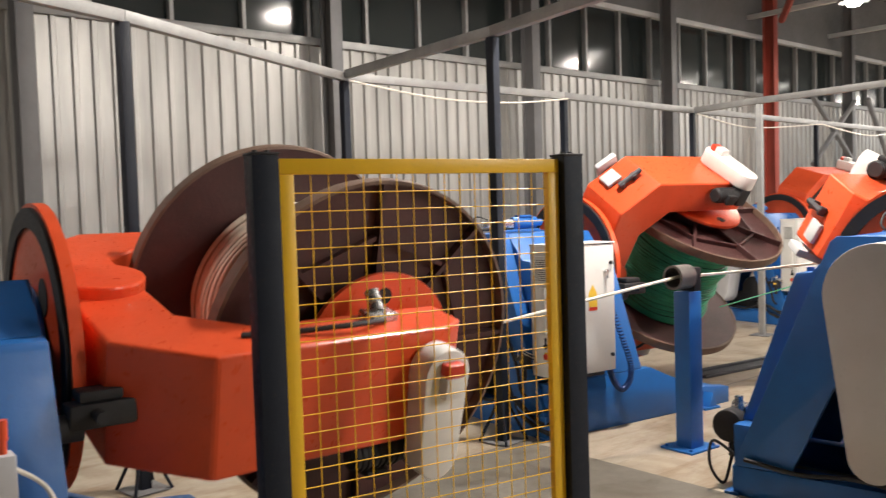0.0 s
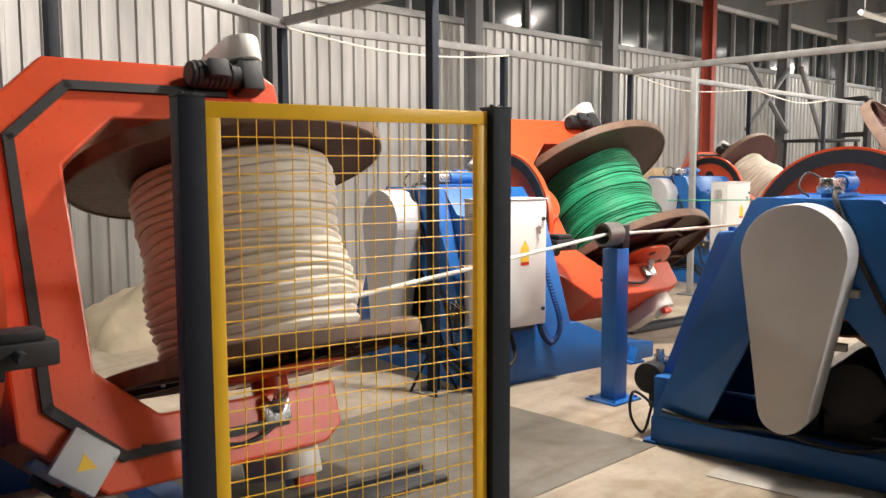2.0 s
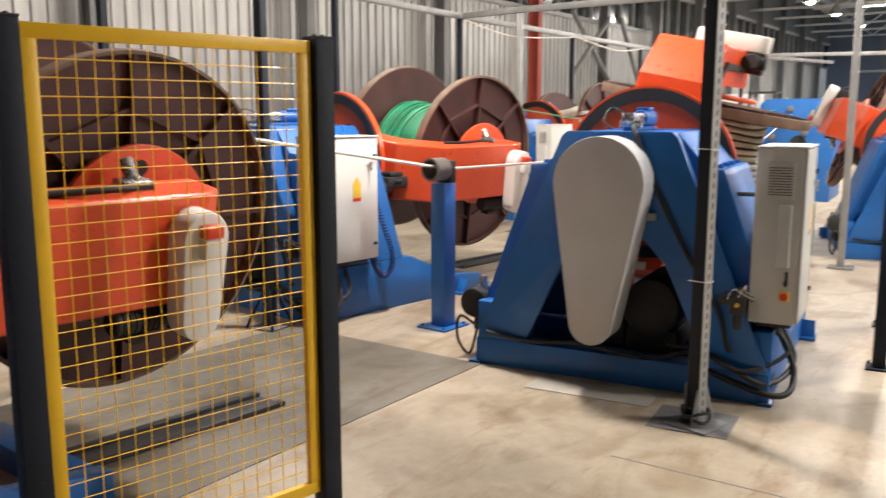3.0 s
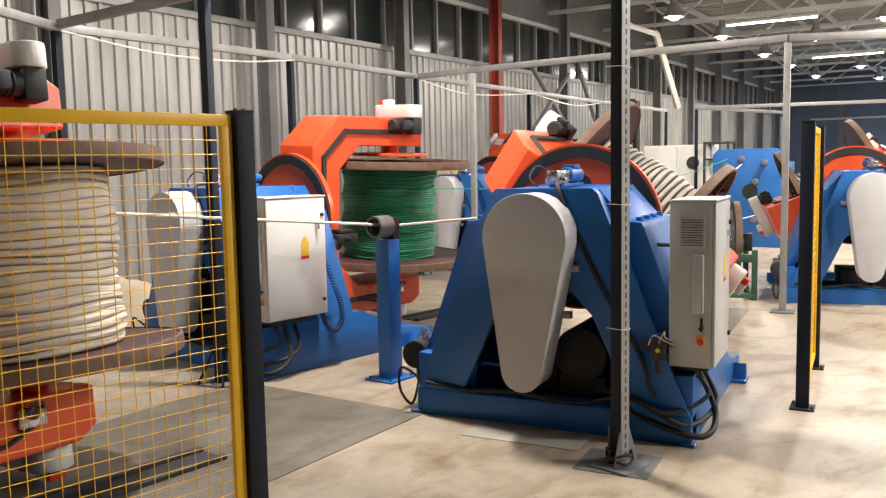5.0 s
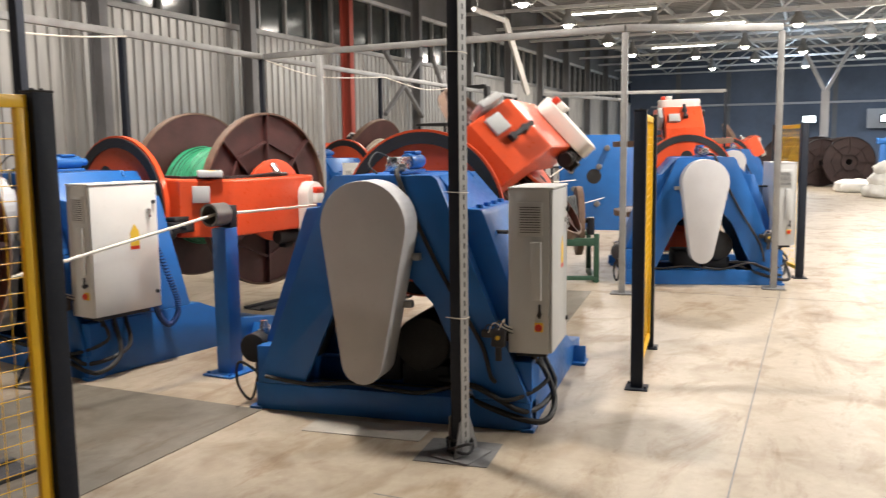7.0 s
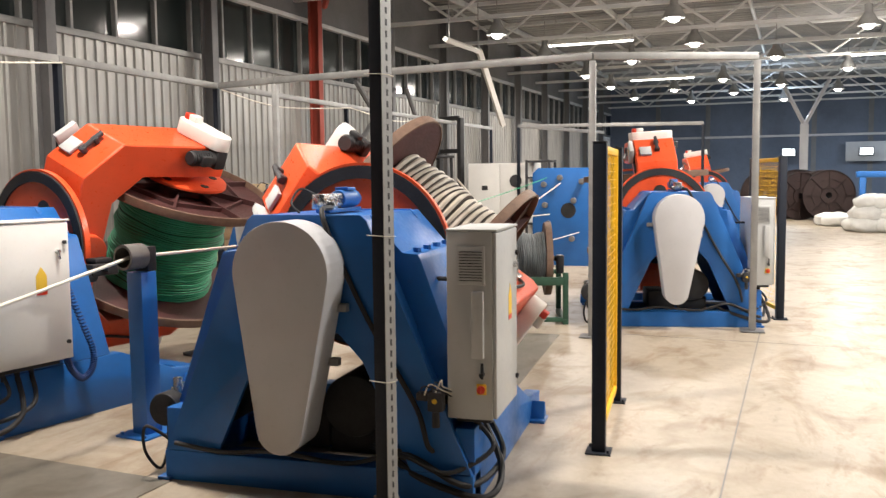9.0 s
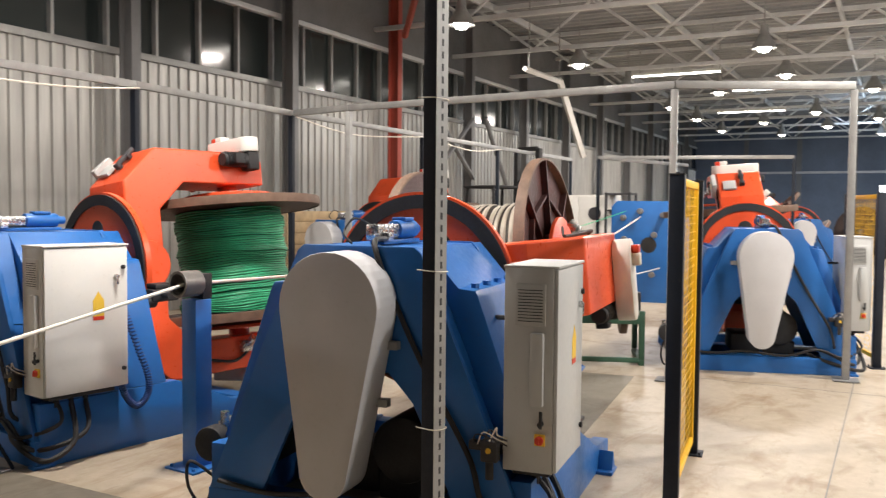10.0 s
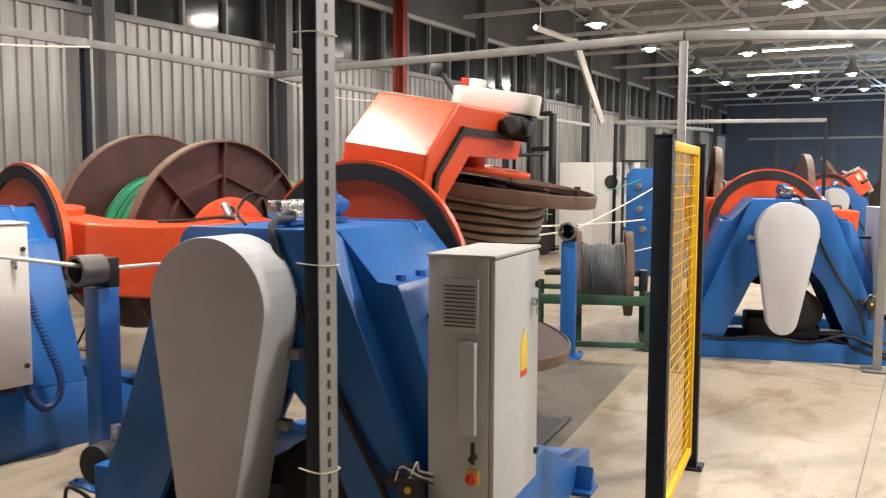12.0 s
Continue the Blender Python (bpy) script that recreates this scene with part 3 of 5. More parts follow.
def teardrop(cy, cz, r, dy, dz, r2, n=20):
    """Outline of two circles and their tangents, in y and z."""
    pts = []
    for i in range(n + 1):
        a = radians(-8 + 196 * i / n)
        pts.append((cy + r * math.cos(a), cz + r * math.sin(a)))
    for i in range(n // 2 + 1):
        a = radians(188 + 164 * i / (n // 2))
        pts.append((dy + r2 * math.cos(a), dz + r2 * math.sin(a)))
    return pts


def machine(m, label):
    t = thing("payoff_machine", label, "machine", m, "cable pay-off machines")
    bm = B()
    for s in (-1, 1):
        y = 0.83 * s
        bm_prism(bm, [(0.03, 0), (1.95, 0), (1.95, 0.13), (1.55, 0.18), (1.05, 0.40), (0.03, 0.40)], "y", y - 0.05, y + 0.05, 0.006)
        bm_box(bm, 1.55, 1.72, y - 0.05 + 0.10 * s, y + 0.05 + 0.07 * s, 0, 0.02, 0.003)
        bm_prism(bm, [(1.6, 0.02), (1.7, 0.02), (1.65, 0.13)], "y", y + 0.05 * s, y + 0.05 * s + 0.09 * s, 0.002)
        bm_box(bm, -0.02, 0.12, y + 0.04 * s - 0.03, y + 0.04 * s + 0.05, 0, 0.02, 0.003)
    bm_box(bm, 0.0, 0.16, -0.88, 0.88, 0.0, 0.17, 0.008)
    bm_box(bm, 0.75, 0.93, -0.78, 0.78, 0.0, 0.16, 0.006)
    bm_box(bm, 1.80, 1.94, -0.78, 0.78, 0.0, 0.12, 0.006)
    part("base", bm, M_BLUE, t)
    outline = [(-0.87, 0.172), (-0.335, 1.44), (-0.30, 1.47), (0.30, 1.47), (0.335, 1.44), (0.87, 0.172), (0.55, 0.172), (0.30, 0.72), (0.17, 0.86), (-0.17, 0.86), (-0.30, 0.72), (-0.55, 0.172)]
    for nm, x0 in (("front_plate", 0.0), ("rear_plate", 0.80)):
        bm = B()
        bm_prism(bm, outline, "x", x0, x0 + 0.035, 0.004)
        part(nm, bm, M_BLUE, t)
    bm = B()
    bm_prism(bm, [(-0.29, 1.462), (0.29, 1.462), (0.325, 1.43), (0.555, 0.88), (-0.555, 0.88), (-0.325, 1.43)], "x", 0.037, 0.798)
    part("housing", bm, M_BLUE, t)
    for s in (-1, 1):
        bm = B()
        bm_prism(bm, [(0.845 * s, 0.175), (0.55 * s, 0.876), (0.49 * s, 0.876), (0.79 * s, 0.175)], "x", 0.037, 0.798)
        part("leg", bm, M_BLUE, t)
        bm = B()
        bm_prism(bm, [(0.30 * s, 1.466), (0.475 * s, 1.27), (0.56 * s, 1.262), (0.575 * s, 1.235), (0.875 * s, 0.403), (0.79 * s, 0.403), (0.40 * s, 0.90)], "x", 0.14, 0.96, 0.006)
        sh = part("shoulder", bm, M_BLUE, t)
        for k in range(4):
            bm = B()
            bm_cyl(bm, (0.25 + 0.18 * k, 0.52 * s, 1.262), (0.25 + 0.18 * k, 0.52 * s, 1.288), 0.022, seg=6)
            part("bolt", bm, M_BLUE, sh)
        # thin black plate paints the shade onto the leg's inner face
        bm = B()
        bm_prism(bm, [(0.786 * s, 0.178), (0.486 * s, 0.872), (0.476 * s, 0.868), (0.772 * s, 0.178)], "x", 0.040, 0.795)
        part("inner_shade_plate", bm, M_BLACK, t, "thin black plate painting in the shade inside the leg opening")
    # matching black plate for the painted shade under the housing
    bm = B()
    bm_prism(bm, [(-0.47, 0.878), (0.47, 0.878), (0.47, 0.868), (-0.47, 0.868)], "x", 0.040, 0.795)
    part("inner_shade_plate", bm, M_BLACK, t, "thin black plate painting in the shade inside the leg opening")
    bm = B()
    bm_prism(bm, teardrop(0.037, 1.19, 0.258, 0.060, 0.40, 0.125), "x", -0.235, -0.012, 0.004)
    cover = part("belt_cover", bm, M_COVER, t, "light grey teardrop belt guard", smooth=28)
    for y, z in ((-0.20, 1.0), (-0.15, 0.72), (0.32, 1.12)):
        bm = B()
        bm_box(bm, -0.045, 0.0, y - 0.035, y + 0.03, z - 0.02, z + 0.02, 0.003)
        part("bracket", bm, M_GALV, cover, "small bright steel bracket")
    # drive motor in the opening
    bm = B()
    bm_cyl(bm, (0.15, -0.18, 0.44), (0.72, -0.18, 0.44), 0.17, seg=28, bevel=0.015)
    bm_box(bm, 0.2, 0.65, -0.33, -0.03, 0.17, 0.30, 0.01)
    part("drive_motor", bm, M_BLACK, t, "black finned drive motor")
    bm = B()
    bm_box(bm, 0.25, 0.7, 0.0, 0.3, 0.17, 0.36, 0.02)
    part("gearbox", bm, M_BLACK, t, "black gearbox beside the drive motor")
    # brake motor beside the outer leg
    bm = B()
    bm_cyl(bm, (0.10, 0.95, 0.36), (0.20, 0.95, 0.36), 0.095, seg=22, bevel=0.01)
    bm_cyl(bm, (0.20, 0.95, 0.36), (0.42, 0.95, 0.36), 0.07, seg=18)
    bm_box(bm, 0.15, 0.45, 0.80, 0.97, 0.17, 0.29, 0.01)
    side = part("brake_motor", bm, M_BLACK, t, "small black brake motor")
    bm = B()
    bm_cyl(bm, (0.22, 0.93, 0.42), (0.22, 0.93, 0.52), 0.025, seg=10)
    bm_cyl(bm, (0.30, 0.97, 0.42), (0.30, 0.97, 0.47), 0.035, seg=10)
    bm_box(bm, 0.24, 0.36, 0.90, 0.99, 0.43, 0.455, 0.005)
    part("fitting", bm, M_CHROME, side, "bright brass and steel fittings")
    # top actuator
    bm = B()
    bm_box(bm, 0.20, 0.66, -0.05, 0.03, 1.468, 1.49, 0.004)
    bm_cyl(bm, (0.40, -0.01, 1.54), (0.64, -0.01, 1.54), 0.05, seg=20, bevel=0.008)
    bm_cyl(bm, (0.64, -0.01, 1.54), (0.70, -0.01, 1.54), 0.028, seg=14)
    bm_box(bm, 0.46, 0.58, -0.05, 0.03, 1.585, 1.605, 0.006)
    act = part("actuator", bm, M_BLUE, t, "small blue air actuator")
    bm = B()
    bm_box(bm, 0.14, 0.40, -0.045, 0.025, 1.505, 1.572, 0.006)
    bm_box(bm, 0.20, 0.26, -0.075, 0.055, 1.49, 1.53, 0.004)
    part("valve_block", bm, M_CHROME, act, "bright aluminium valve block")
    bm = B()
    bm_tube(bm, curve_pts([(0.2, 0.03, 1.57), (0.12, 0.08, 1.60), (0.05, 0.10, 1.53), (0.02, 0.04, 1.48)]), 0.006, 6)
    part("air_line", bm, M_BLACK, act)
    bm = B()
    bm_tube(bm, curve_pts([(0.5, 0.0, 1.50), (0.2, -0.06, 1.50), (-0.008, -0.10, 1.46), (-0.016, -0.26, 1.1), (-0.018, -0.42, 0.8), (-0.03, -0.60, 0.5), (-0.02, -0.66, 0.3), (0.2, -0.7, 0.24)]), 0.014, 8)
    part("hose", bm, M_BLACK, t, "black cable hose clipped to the front plate")
    for pts, r in (([(-0.02, 0.80, 0.22), (-0.02, 0.5, 0.19), (-0.03, 0.2, 0.22), (-0.03, -0.2, 0.19), (-0.03, -0.5, 0.26), (-0.04, -0.75, 0.19), (0.12, -0.95, 0.28), (0.15, -0.87, 0.40)], 0.013),
                   ([(0.1, -0.4, 0.22), (0.0, -0.6, 0.14), (0.02, -0.93, 0.06), (0.2, -0.98, 0.16), (0.24, -0.87, 0.40)], 0.018),
                   ([(0.1, -0.3, 0.25), (0.0, -0.55, 0.25), (0.0, -0.85, 0.12), (0.28, -0.97, 0.2), (0.34, -0.87, 0.40)], 0.016),
                   ([(0.05, 0.86, 0.20), (-0.02, 0.98, 0.30), (0.02, 1.02, 0.14), (0.10, 0.97, 0.03), (0.16, 0.93, 0.28)], 0.009)):
        bm = B()
        bm_tube(bm, curve_pts(pts), r, 7)
        part("power_cable", bm, M_BLACK, t, "black power cable drooping from the cabinet")
    # valve cluster
    bm = B()
    bm_box(bm, -0.06, 0.0, -0.74, -0.66, 0.50, 0.60, 0.008)
    bm_box(bm, -0.05, 0.0, -0.66, -0.60, 0.55, 0.59, 0.005)
    bm_cyl(bm, (-0.04, -0.70, 0.42), (-0.04, -0.70, 0.50), 0.02, seg=10)
    va = part("air_valve", bm, M_DARK, t, "small air service unit with loose wires")
    bm = B()
    bm_cyl(bm, (-0.055, -0.70, 0.555), (-0.066, -0.70, 0.555), 0.013, seg=14)
    part("gauge", bm, M_YELLOWTAG, va)
    for k in range(4):
        bm = B()
        bm_tube(bm, curve_pts([(-0.05, -0.62 - 0.025 * k, 0.58), (-0.07, -0.65 - 0.03 * k, 0.63 + 0.012 * k), (-0.05, -0.74, 0.60 + 0.01 * k), (0.0, -0.77, 0.57 + 0.012 * k)]), 0.0035, 6)
        part("wire", bm, M_CABLE_WHITE if k % 2 else M_DARK, va)
    # bearing tube towards the wheel
    bm = B()
    bm_cyl(bm, (0.84, AX_Y, AX_Z), (WHEEL_X - 0.02, AX_Y, AX_Z), 0.26, seg=36, bevel=0.01)
    part("bearing_housing", bm, M_BLUE, t)
    bm = B()
    bm_box(bm, 0.99, 1.22, -0.68, -0.56, 0.95, 1.04, 0.012)
    bm_box(bm, 1.03, 1.18, -0.66, -0.54, 1.04, 1.08, 0.01)
    bm_box(bm, 0.70, 1.00, -0.64, -0.59, 0.97, 1.00, 0.006)
    bm_cyl(bm, (0.93, -0.62, 0.955), (1.04, -0.62, 0.955), 0.05, seg=20)
    bm_cyl(bm, (1.08, -0.68, 1.0), (1.08, -0.76, 1.0), 0.022, seg=12)
    part("disc_brake", bm, M_BLACK, t, "black disc brake caliper")
    return t


def cabinet(m, mat, label, w=0.52):
    t = thing("control_cabinet", label, "cabinet", m, "control cabinets")
    y0, y1, z0, z1 = -1.00, -0.75, 0.46, 1.39
    bm = B()
    bm_box(bm, 0.0, w, y0 + 0.02, y1, z0, z1, 0.005)
    bm_box(bm, -0.004, w + 0.004, y0 - 0.004, y1 + 0.004, z1, z1 + 0.012, 0.003)
    part("body", bm, mat, t)
    bm = B()
    bm_box(bm, 0.006, w - 0.006, y0, y0 + 0.018, z0 + 0.006, z1 - 0.006, 0.005)
    door = part("door", bm, mat, t)
    for z in (z0 + 0.12, z1 - 0.14):
        bm = B()
        bm_cyl(bm, (w - 0.04, y0 + 0.001, z), (w - 0.04, y0 - 0.014, z), 0.014, seg=12)
        part("lock", bm, M_BLACK, door)
    bm = B()
    bm_cyl(bm, (w - 0.09, y0 + 0.001, z1 - 0.20), (w - 0.09, y0 - 0.02, z1 - 0.20), 0.016, seg=12)
    bm_box(bm, w - 0.098, w - 0.082, y0 - 0.024, y0 - 0.018, z1 - 0.25, z1 - 0.19, 0.002)
    part("key", bm, M_CHROME, door, "key left in the lock")
    bm = B()
    bm_prism(bm, [(w * 0.56, z0 + 0.48), (w * 0.56 + 0.078, z0 + 0.48), (w * 0.56 + 0.078, z0 + 0.58), (w * 0.56 + 0.039, z0 + 0.64), (w * 0.56, z0 + 0.58)], "y", y0 - 0.0015, y0 + 0.001)
    lab = part("warning_label", bm, M_YELLOWTAG, door, "yellow high-voltage label", smooth=0)
    bm = B()
    bm_box(bm, w * 0.56, w * 0.56 + 0.078, y0 - 0.0015, y0 + 0.001, z0 + 0.455, z0 + 0.479)
    part("red_strip", bm, M_REDBTN, lab, "red strip of the label", smooth=0)
    # vented side
    bm = B()
    bm_box(bm, -0.010, 0.0, y0 + 0.055, y1 - 0.055, z1 - 0.26, z1 - 0.07, 0.004)
    vent = part("vent", bm, mat, t)
    for k in range(11):
        bm = B()
        bm_box(bm, -0.0125, -0.0102, y0 + 0.068, y1 - 0.068, z1 - 0.240 + 0.014 * k, z1 - 0.2362 + 0.014 * k)
        part("slot", bm, M_BLACK, vent, "dark vent slot", smooth=0)
    bm = B()
    bm_box(bm, -0.030, 0.0, y0 + 0.06, y0 + 0.12, z1 - 0.62, z1 - 0.29, 0.006)
    part("cable_duct", bm, mat, t)
    bm = B()
    bm_cyl(bm, (0.0, y0 + 0.07, z1 - 0.70), (-0.035, y0 + 0.07, z1 - 0.70), 0.012, seg=10)
    bm_box(bm, -0.03, -0.02, y0 + 0.06, y0 + 0.075, z1 - 0.72, z1 - 0.64, 0.003)
    part("latch", bm, M_BLACK, t)
    bm = B()
    bm_box(bm, -0.012, 0.0, y0 + 0.050, y0 + 0.100, z0 + 0.128, z0 + 0.182, 0.004)
    sw = part("main_switch", bm, M_YELLOWTAG, t, "yellow plate of the main switch")
    bm = B()
    bm_cyl(bm, (-0.012, y0 + 0.075, z0 + 0.155), (-0.028, y0 + 0.075, z0 + 0.155), 0.021, seg=14, bevel=0.003)
    bm_box(bm, -0.036, -0.028, y0 + 0.071, y0 + 0.079, z0 + 0.138, z0 + 0.172, 0.002)
    part("switch_knob", bm, M_REDBTN, sw, "red rotary knob")
    bm = B()
    bm_box(bm, 0.10, 0.42, y1 - 0.002, -0.64, 0.50, 0.56, 0.004)
    part("mount", bm, M_DARK, t, "dark mounting bracket")
    bm = B()
    bm_cyl(bm, (0.30, y1 - 0.002, 1.12), (0.30, -0.56, 1.12), 0.012, seg=8)
    bm_box(bm, 0.26, 0.34, -0.60, -0.56, 1.08, 1.16, 0.004)
    part("stay_rod", bm, M_BLACK, t, "black stay rod")
    bm = B()
    bm_box(bm, 0.05, w - 0.08, y0 + 0.04, y1 - 0.03, z0 - 0.03, z0, 0.006)
    for x in (0.14, 0.24, 0.34):
        bm_cyl(bm, (x, y0 + 0.13, z0 - 0.03), (x, y0 + 0.13, z0 - 0.09), 0.02, seg=10)
    part("gland_plate", bm, M_BLACK, t)
    return t


def handset_coil(m):
    """Coiled lead hanging below a cabinet."""
    path = curve_pts([(0.60, -0.90, 1.00), (0.63, -0.93, 0.86), (0.69, -0.96, 0.66), (0.75, -0.97, 0.48), (0.74, -0.97, 0.36), (0.66, -0.97, 0.30), (0.58, -0.97, 0.37), (0.54, -0.96, 0.48)], 12)
    pts, n = [], 640
    for k in range(n):
        q = k / (n - 1) * (len(path) - 1)
        i = min(int(q), len(path) - 2)
        c = path[i].lerp(path[i + 1], q - i)
        d = (path[i + 1] - path[i]).normalized()
        side, a = d.cross(Vector((0, 1, 0))).normalized(), k / (n - 1) * 2 * math.pi * 58
        pts.append(c + 0.019 * (math.cos(a) * side + math.sin(a) * Vector((0, 1, 0))))
    bm = B()
    bm_tube(bm, pts, 0.0062, 5)
    solid("coiled_lead", bm, M_LEAD, "navy blue coiled lead hanging beside the cabinet", "cable", m=m)


def cradle_mesh(parent):
    """The orange C-shaped yoke with its wheel; its origin is on the axis at the wheel."""
    prof = [(0.08, -0.66), (0.08, 0.66), (0.38, 0.94), (1.40, 0.94), (1.50, 0.87), (1.50, 0.66), (0.64, 0.66), (0.40, 0.44), (0.40, -0.44), (0.64, -0.66), (1.50, -0.66), (1.50, -0.87), (1.40, -0.94), (0.38, -0.94)]
    bm = B()
    bm_prism(bm, prof, "y", -0.24, 0.24, 0.014)
    bm_cyl(bm, (0.23, 0.22, 0), (0.23, 0.29, 0), 0.19, seg=28, bevel=0.012)
    bm_cyl(bm, (0.03, 0, 0), (0.10, 0, 0), 0.24, seg=32)
    c = part("cradle", bm, M_ORANGE, parent, "orange welded C-shaped cradle", smooth=12)
    # wheel with round holes
    t = B()
    seg, R = 72, 0.585
    hole = [(0.30 * math.cos(radians(a)), 0.30 * math.sin(radians(a))) for a in (30, 90, 150, 210, 270, 330)]
    bm_lathe(t, [(0.10, -0.016), (0.50, -0.016), (0.50, 0.016), (0.10, 0.016)], seg, m=Matrix.Rotation(radians(90), 4, "Y"))
    w = part("wheel", t, M_ORANGE, c, "orange wheel disc with round openings")
    t = B()
    bm_lathe(t, [(0.575, -0.012), (0.592, -0.012), (0.592, 0.034), (0.575, 0.034)], seg, m=Matrix.Rotation(radians(90), 4, "Y"))
    part("edge_ring", t, M_ORANGE, w, "thin orange edge ring")
    t = B()
    bm_lathe(t, [(0.495, 0.018), (0.58, 0.018), (0.58, 0.03), (0.495, 0.03)], seg, m=Matrix.Rotation(radians(90), 4, "Y"))
    part("rim_ring", t, M_ORANGE, w, "flat orange rim ring")
    t = B()
    bm_lathe(t, [(0.492, -0.028), (0.574, -0.028), (0.574, 0.016), (0.492, 0.016)], seg, m=Matrix.Rotation(radians(90), 4, "Y"))
    part("wheel_band", t, M_BLACK, c, "black friction band of the wheel")
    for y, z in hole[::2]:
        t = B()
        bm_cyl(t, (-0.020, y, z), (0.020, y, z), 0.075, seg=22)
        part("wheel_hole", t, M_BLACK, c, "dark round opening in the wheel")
    for s in (-1, 1):
        r = Matrix.Rotation(0 if s == 1 else math.pi, 4, "X")

        def done(name, bm, mat, label=""):
            bmesh.ops.transform(bm, matrix=r, verts=bm.verts)
            return part(name, bm, mat, c, label)
        # white drive cover across the arm's end
        n, pts = 12, []
        for i in range(n + 1):
            a = radians(180 * i / n)
            pts.append((1.31 + 0.112 * math.cos(a), 0.075 + 0.118 * math.sin(a)))
        for i in range(n + 1):
            a = radians(180 + 180 * i / n)
            pts.append((1.31 + 0.096 * math.cos(a), -0.285 + 0.100 * math.sin(a)))
        bm = B()
        bm_prism(bm, pts, "z", 0.942, 1.07, 0.02)
        done("drive_cover", bm, M_WHITE, "white rounded drive cover")
        bm = B()
        bm_box(bm, 1.265, 1.355, 0.0, 0.088, 1.068, 1.125, 0.008)
        done("sensor_block", bm, M_WHITE, "small white block on the cover")
        bm = B()
        bm_box(bm, 1.265, 1.355, 0.089, 0.145, 1.068, 1.122, 0.008)
        done("red_cap", bm, M_REDBTN, "small red cap beside the white block")
        bm = B()
        prof = [(0.001, 0.0), (0.052, 0.0), (0.060, 0.010)]
        for k in range(7):
            prof += [(0.060, 0.030 + 0.028 * k), (0.067, 0.032 + 0.028 * k), (0.067, 0.040 + 0.028 * k), (0.060, 0.042 + 0.028 * k)]
        prof += [(0.060, 0.25), (0.001, 0.25)]
        bm_lathe(bm, prof, 22, closed=False, m=Matrix.Translation((1.00, -0.31, 0.865)) @ Matrix.Rotation(radians(90), 4, "Y"))
        done("drive_motor", bm, M_BLACK, "black finned drive motor beside the arm")
        bm = B()
        bm_box(bm, 1.07, 1.17, -0.41, -0.372, 0.82, 0.91, 0.008)
        done("motor_terminal_box", bm, M_BLACK)
        bm = B()
        bm_box(bm, 1.25, 1.37, -0.37, -0.243, 0.78, 0.941, 0.016)
        done("gearbox", bm, M_BLACK, "black gearbox under the white cover")
        # pintle holding the reel
        bm = B()
        bm_cyl(bm, (REEL_X, 0, 0.56), (REEL_X, 0, 0.665), 0.09, seg=22)
        bm_cyl(bm, (REEL_X, 0, 0.56), (REEL_X, 0, 0.59), 0.385, seg=44, bevel=0.006)
        pd = done("pintle_disc", bm, M_ORANGE, "orange driving disc")
        for a in (20, 90, 160, 200, 270, 340):
            bm = B()
            hx, hy = REEL_X + 0.28 * math.cos(radians(a)), 0.28 * math.sin(radians(a))
            bm_cyl(bm, (hx, hy, 0.585), (hx, hy, 0.593), 0.038, seg=16)
            done("disc_hole", bm, M_BLACK, "dark hole in the driving disc")
        bm = B()
        bm_box(bm, REEL_X - 0.20, REEL_X - 0.06, 0.235, 0.275, 0.70, 0.80, 0.008)
        bm_cyl(bm, (REEL_X - 0.13, 0.27, 0.74), (REEL_X - 0.13, 0.34, 0.68), 0.032, seg=14)
        done("clamp", bm, M_CHROME, "bright steel clamp on the arm")
        bm = B()
        bm_tube(bm, curve_pts([(REEL_X - 0.13, 0.25, 0.80), (REEL_X - 0.30, 0.27, 0.86), (REEL_X - 0.55, 0.255, 0.82), (REEL_X - 0.75, 0.25, 0.78)]), 0.012, 7)
        done("clamp_hose", bm, M_BLACK, "black hose to the clamp")
        # cable channel along one face
        for yy in (-s,):
            q = [(0.20, 0.0), (0.20, 0.56), (0.46, 0.80), (1.20, 0.80)]
            bm = B()
            for (xa, za), (xb, zb) in zip(q, q[1:]):
                d = Vector((xb - xa, 0, zb - za))
                n_ = Vector((-d.z, 0, d.x)).normalized() * 0.021
                pa, pb = Vector((xa, 0, za)) - d.normalized() * 0.012, Vector((xb, 0, zb)) + d.normalized() * 0.012
                bm_prism(bm, [((pa + n_).x, (pa + n_).z), ((pb + n_).x, (pb + n_).z), ((pb - n_).x, (pb - n_).z), ((pa - n_).x, (pa - n_).z)], "y", 0.2405 * yy, 0.262 * yy)
            done("cable_channel", bm, M_BLACK, "black cable channel along the arm")
        if s == 1:
            bm = B()
            bm_box(bm, -0.10, 0.10, -0.315, -0.262, -0.10, 0.10, 0.008, Matrix.Translation((0.29, 0, -0.79)) @ Matrix.Rotation(radians(40), 4, "Y"))
            for k in range(4):
                a = radians(40 + 90 * k)
                bm_cyl(bm, (0.29 + 0.112 * math.cos(a + 0.785), -0.314, -0.79 + 0.112 * math.sin(a + 0.785)), (0.29 + 0.112 * math.cos(a + 0.785), -0.319, -0.79 + 0.112 * math.sin(a + 0.785)), 0.008, seg=8)
            jb = done("junction_box", bm, M_GREY, "light grey junction box")
            bm = B()
            bm_prism(bm, [(0.252, -0.82), (0.328, -0.82), (0.29, -0.755)], "y", -0.3175, -0.314)
            done("warning_triangle", bm, M_YELLOWTAG, "yellow warning triangle")
        else:
            bm = B()
            bm_cyl(bm, (0.17, -0.02, 0.80), (0.33, -0.02, 0.955), 0.022, seg=12)
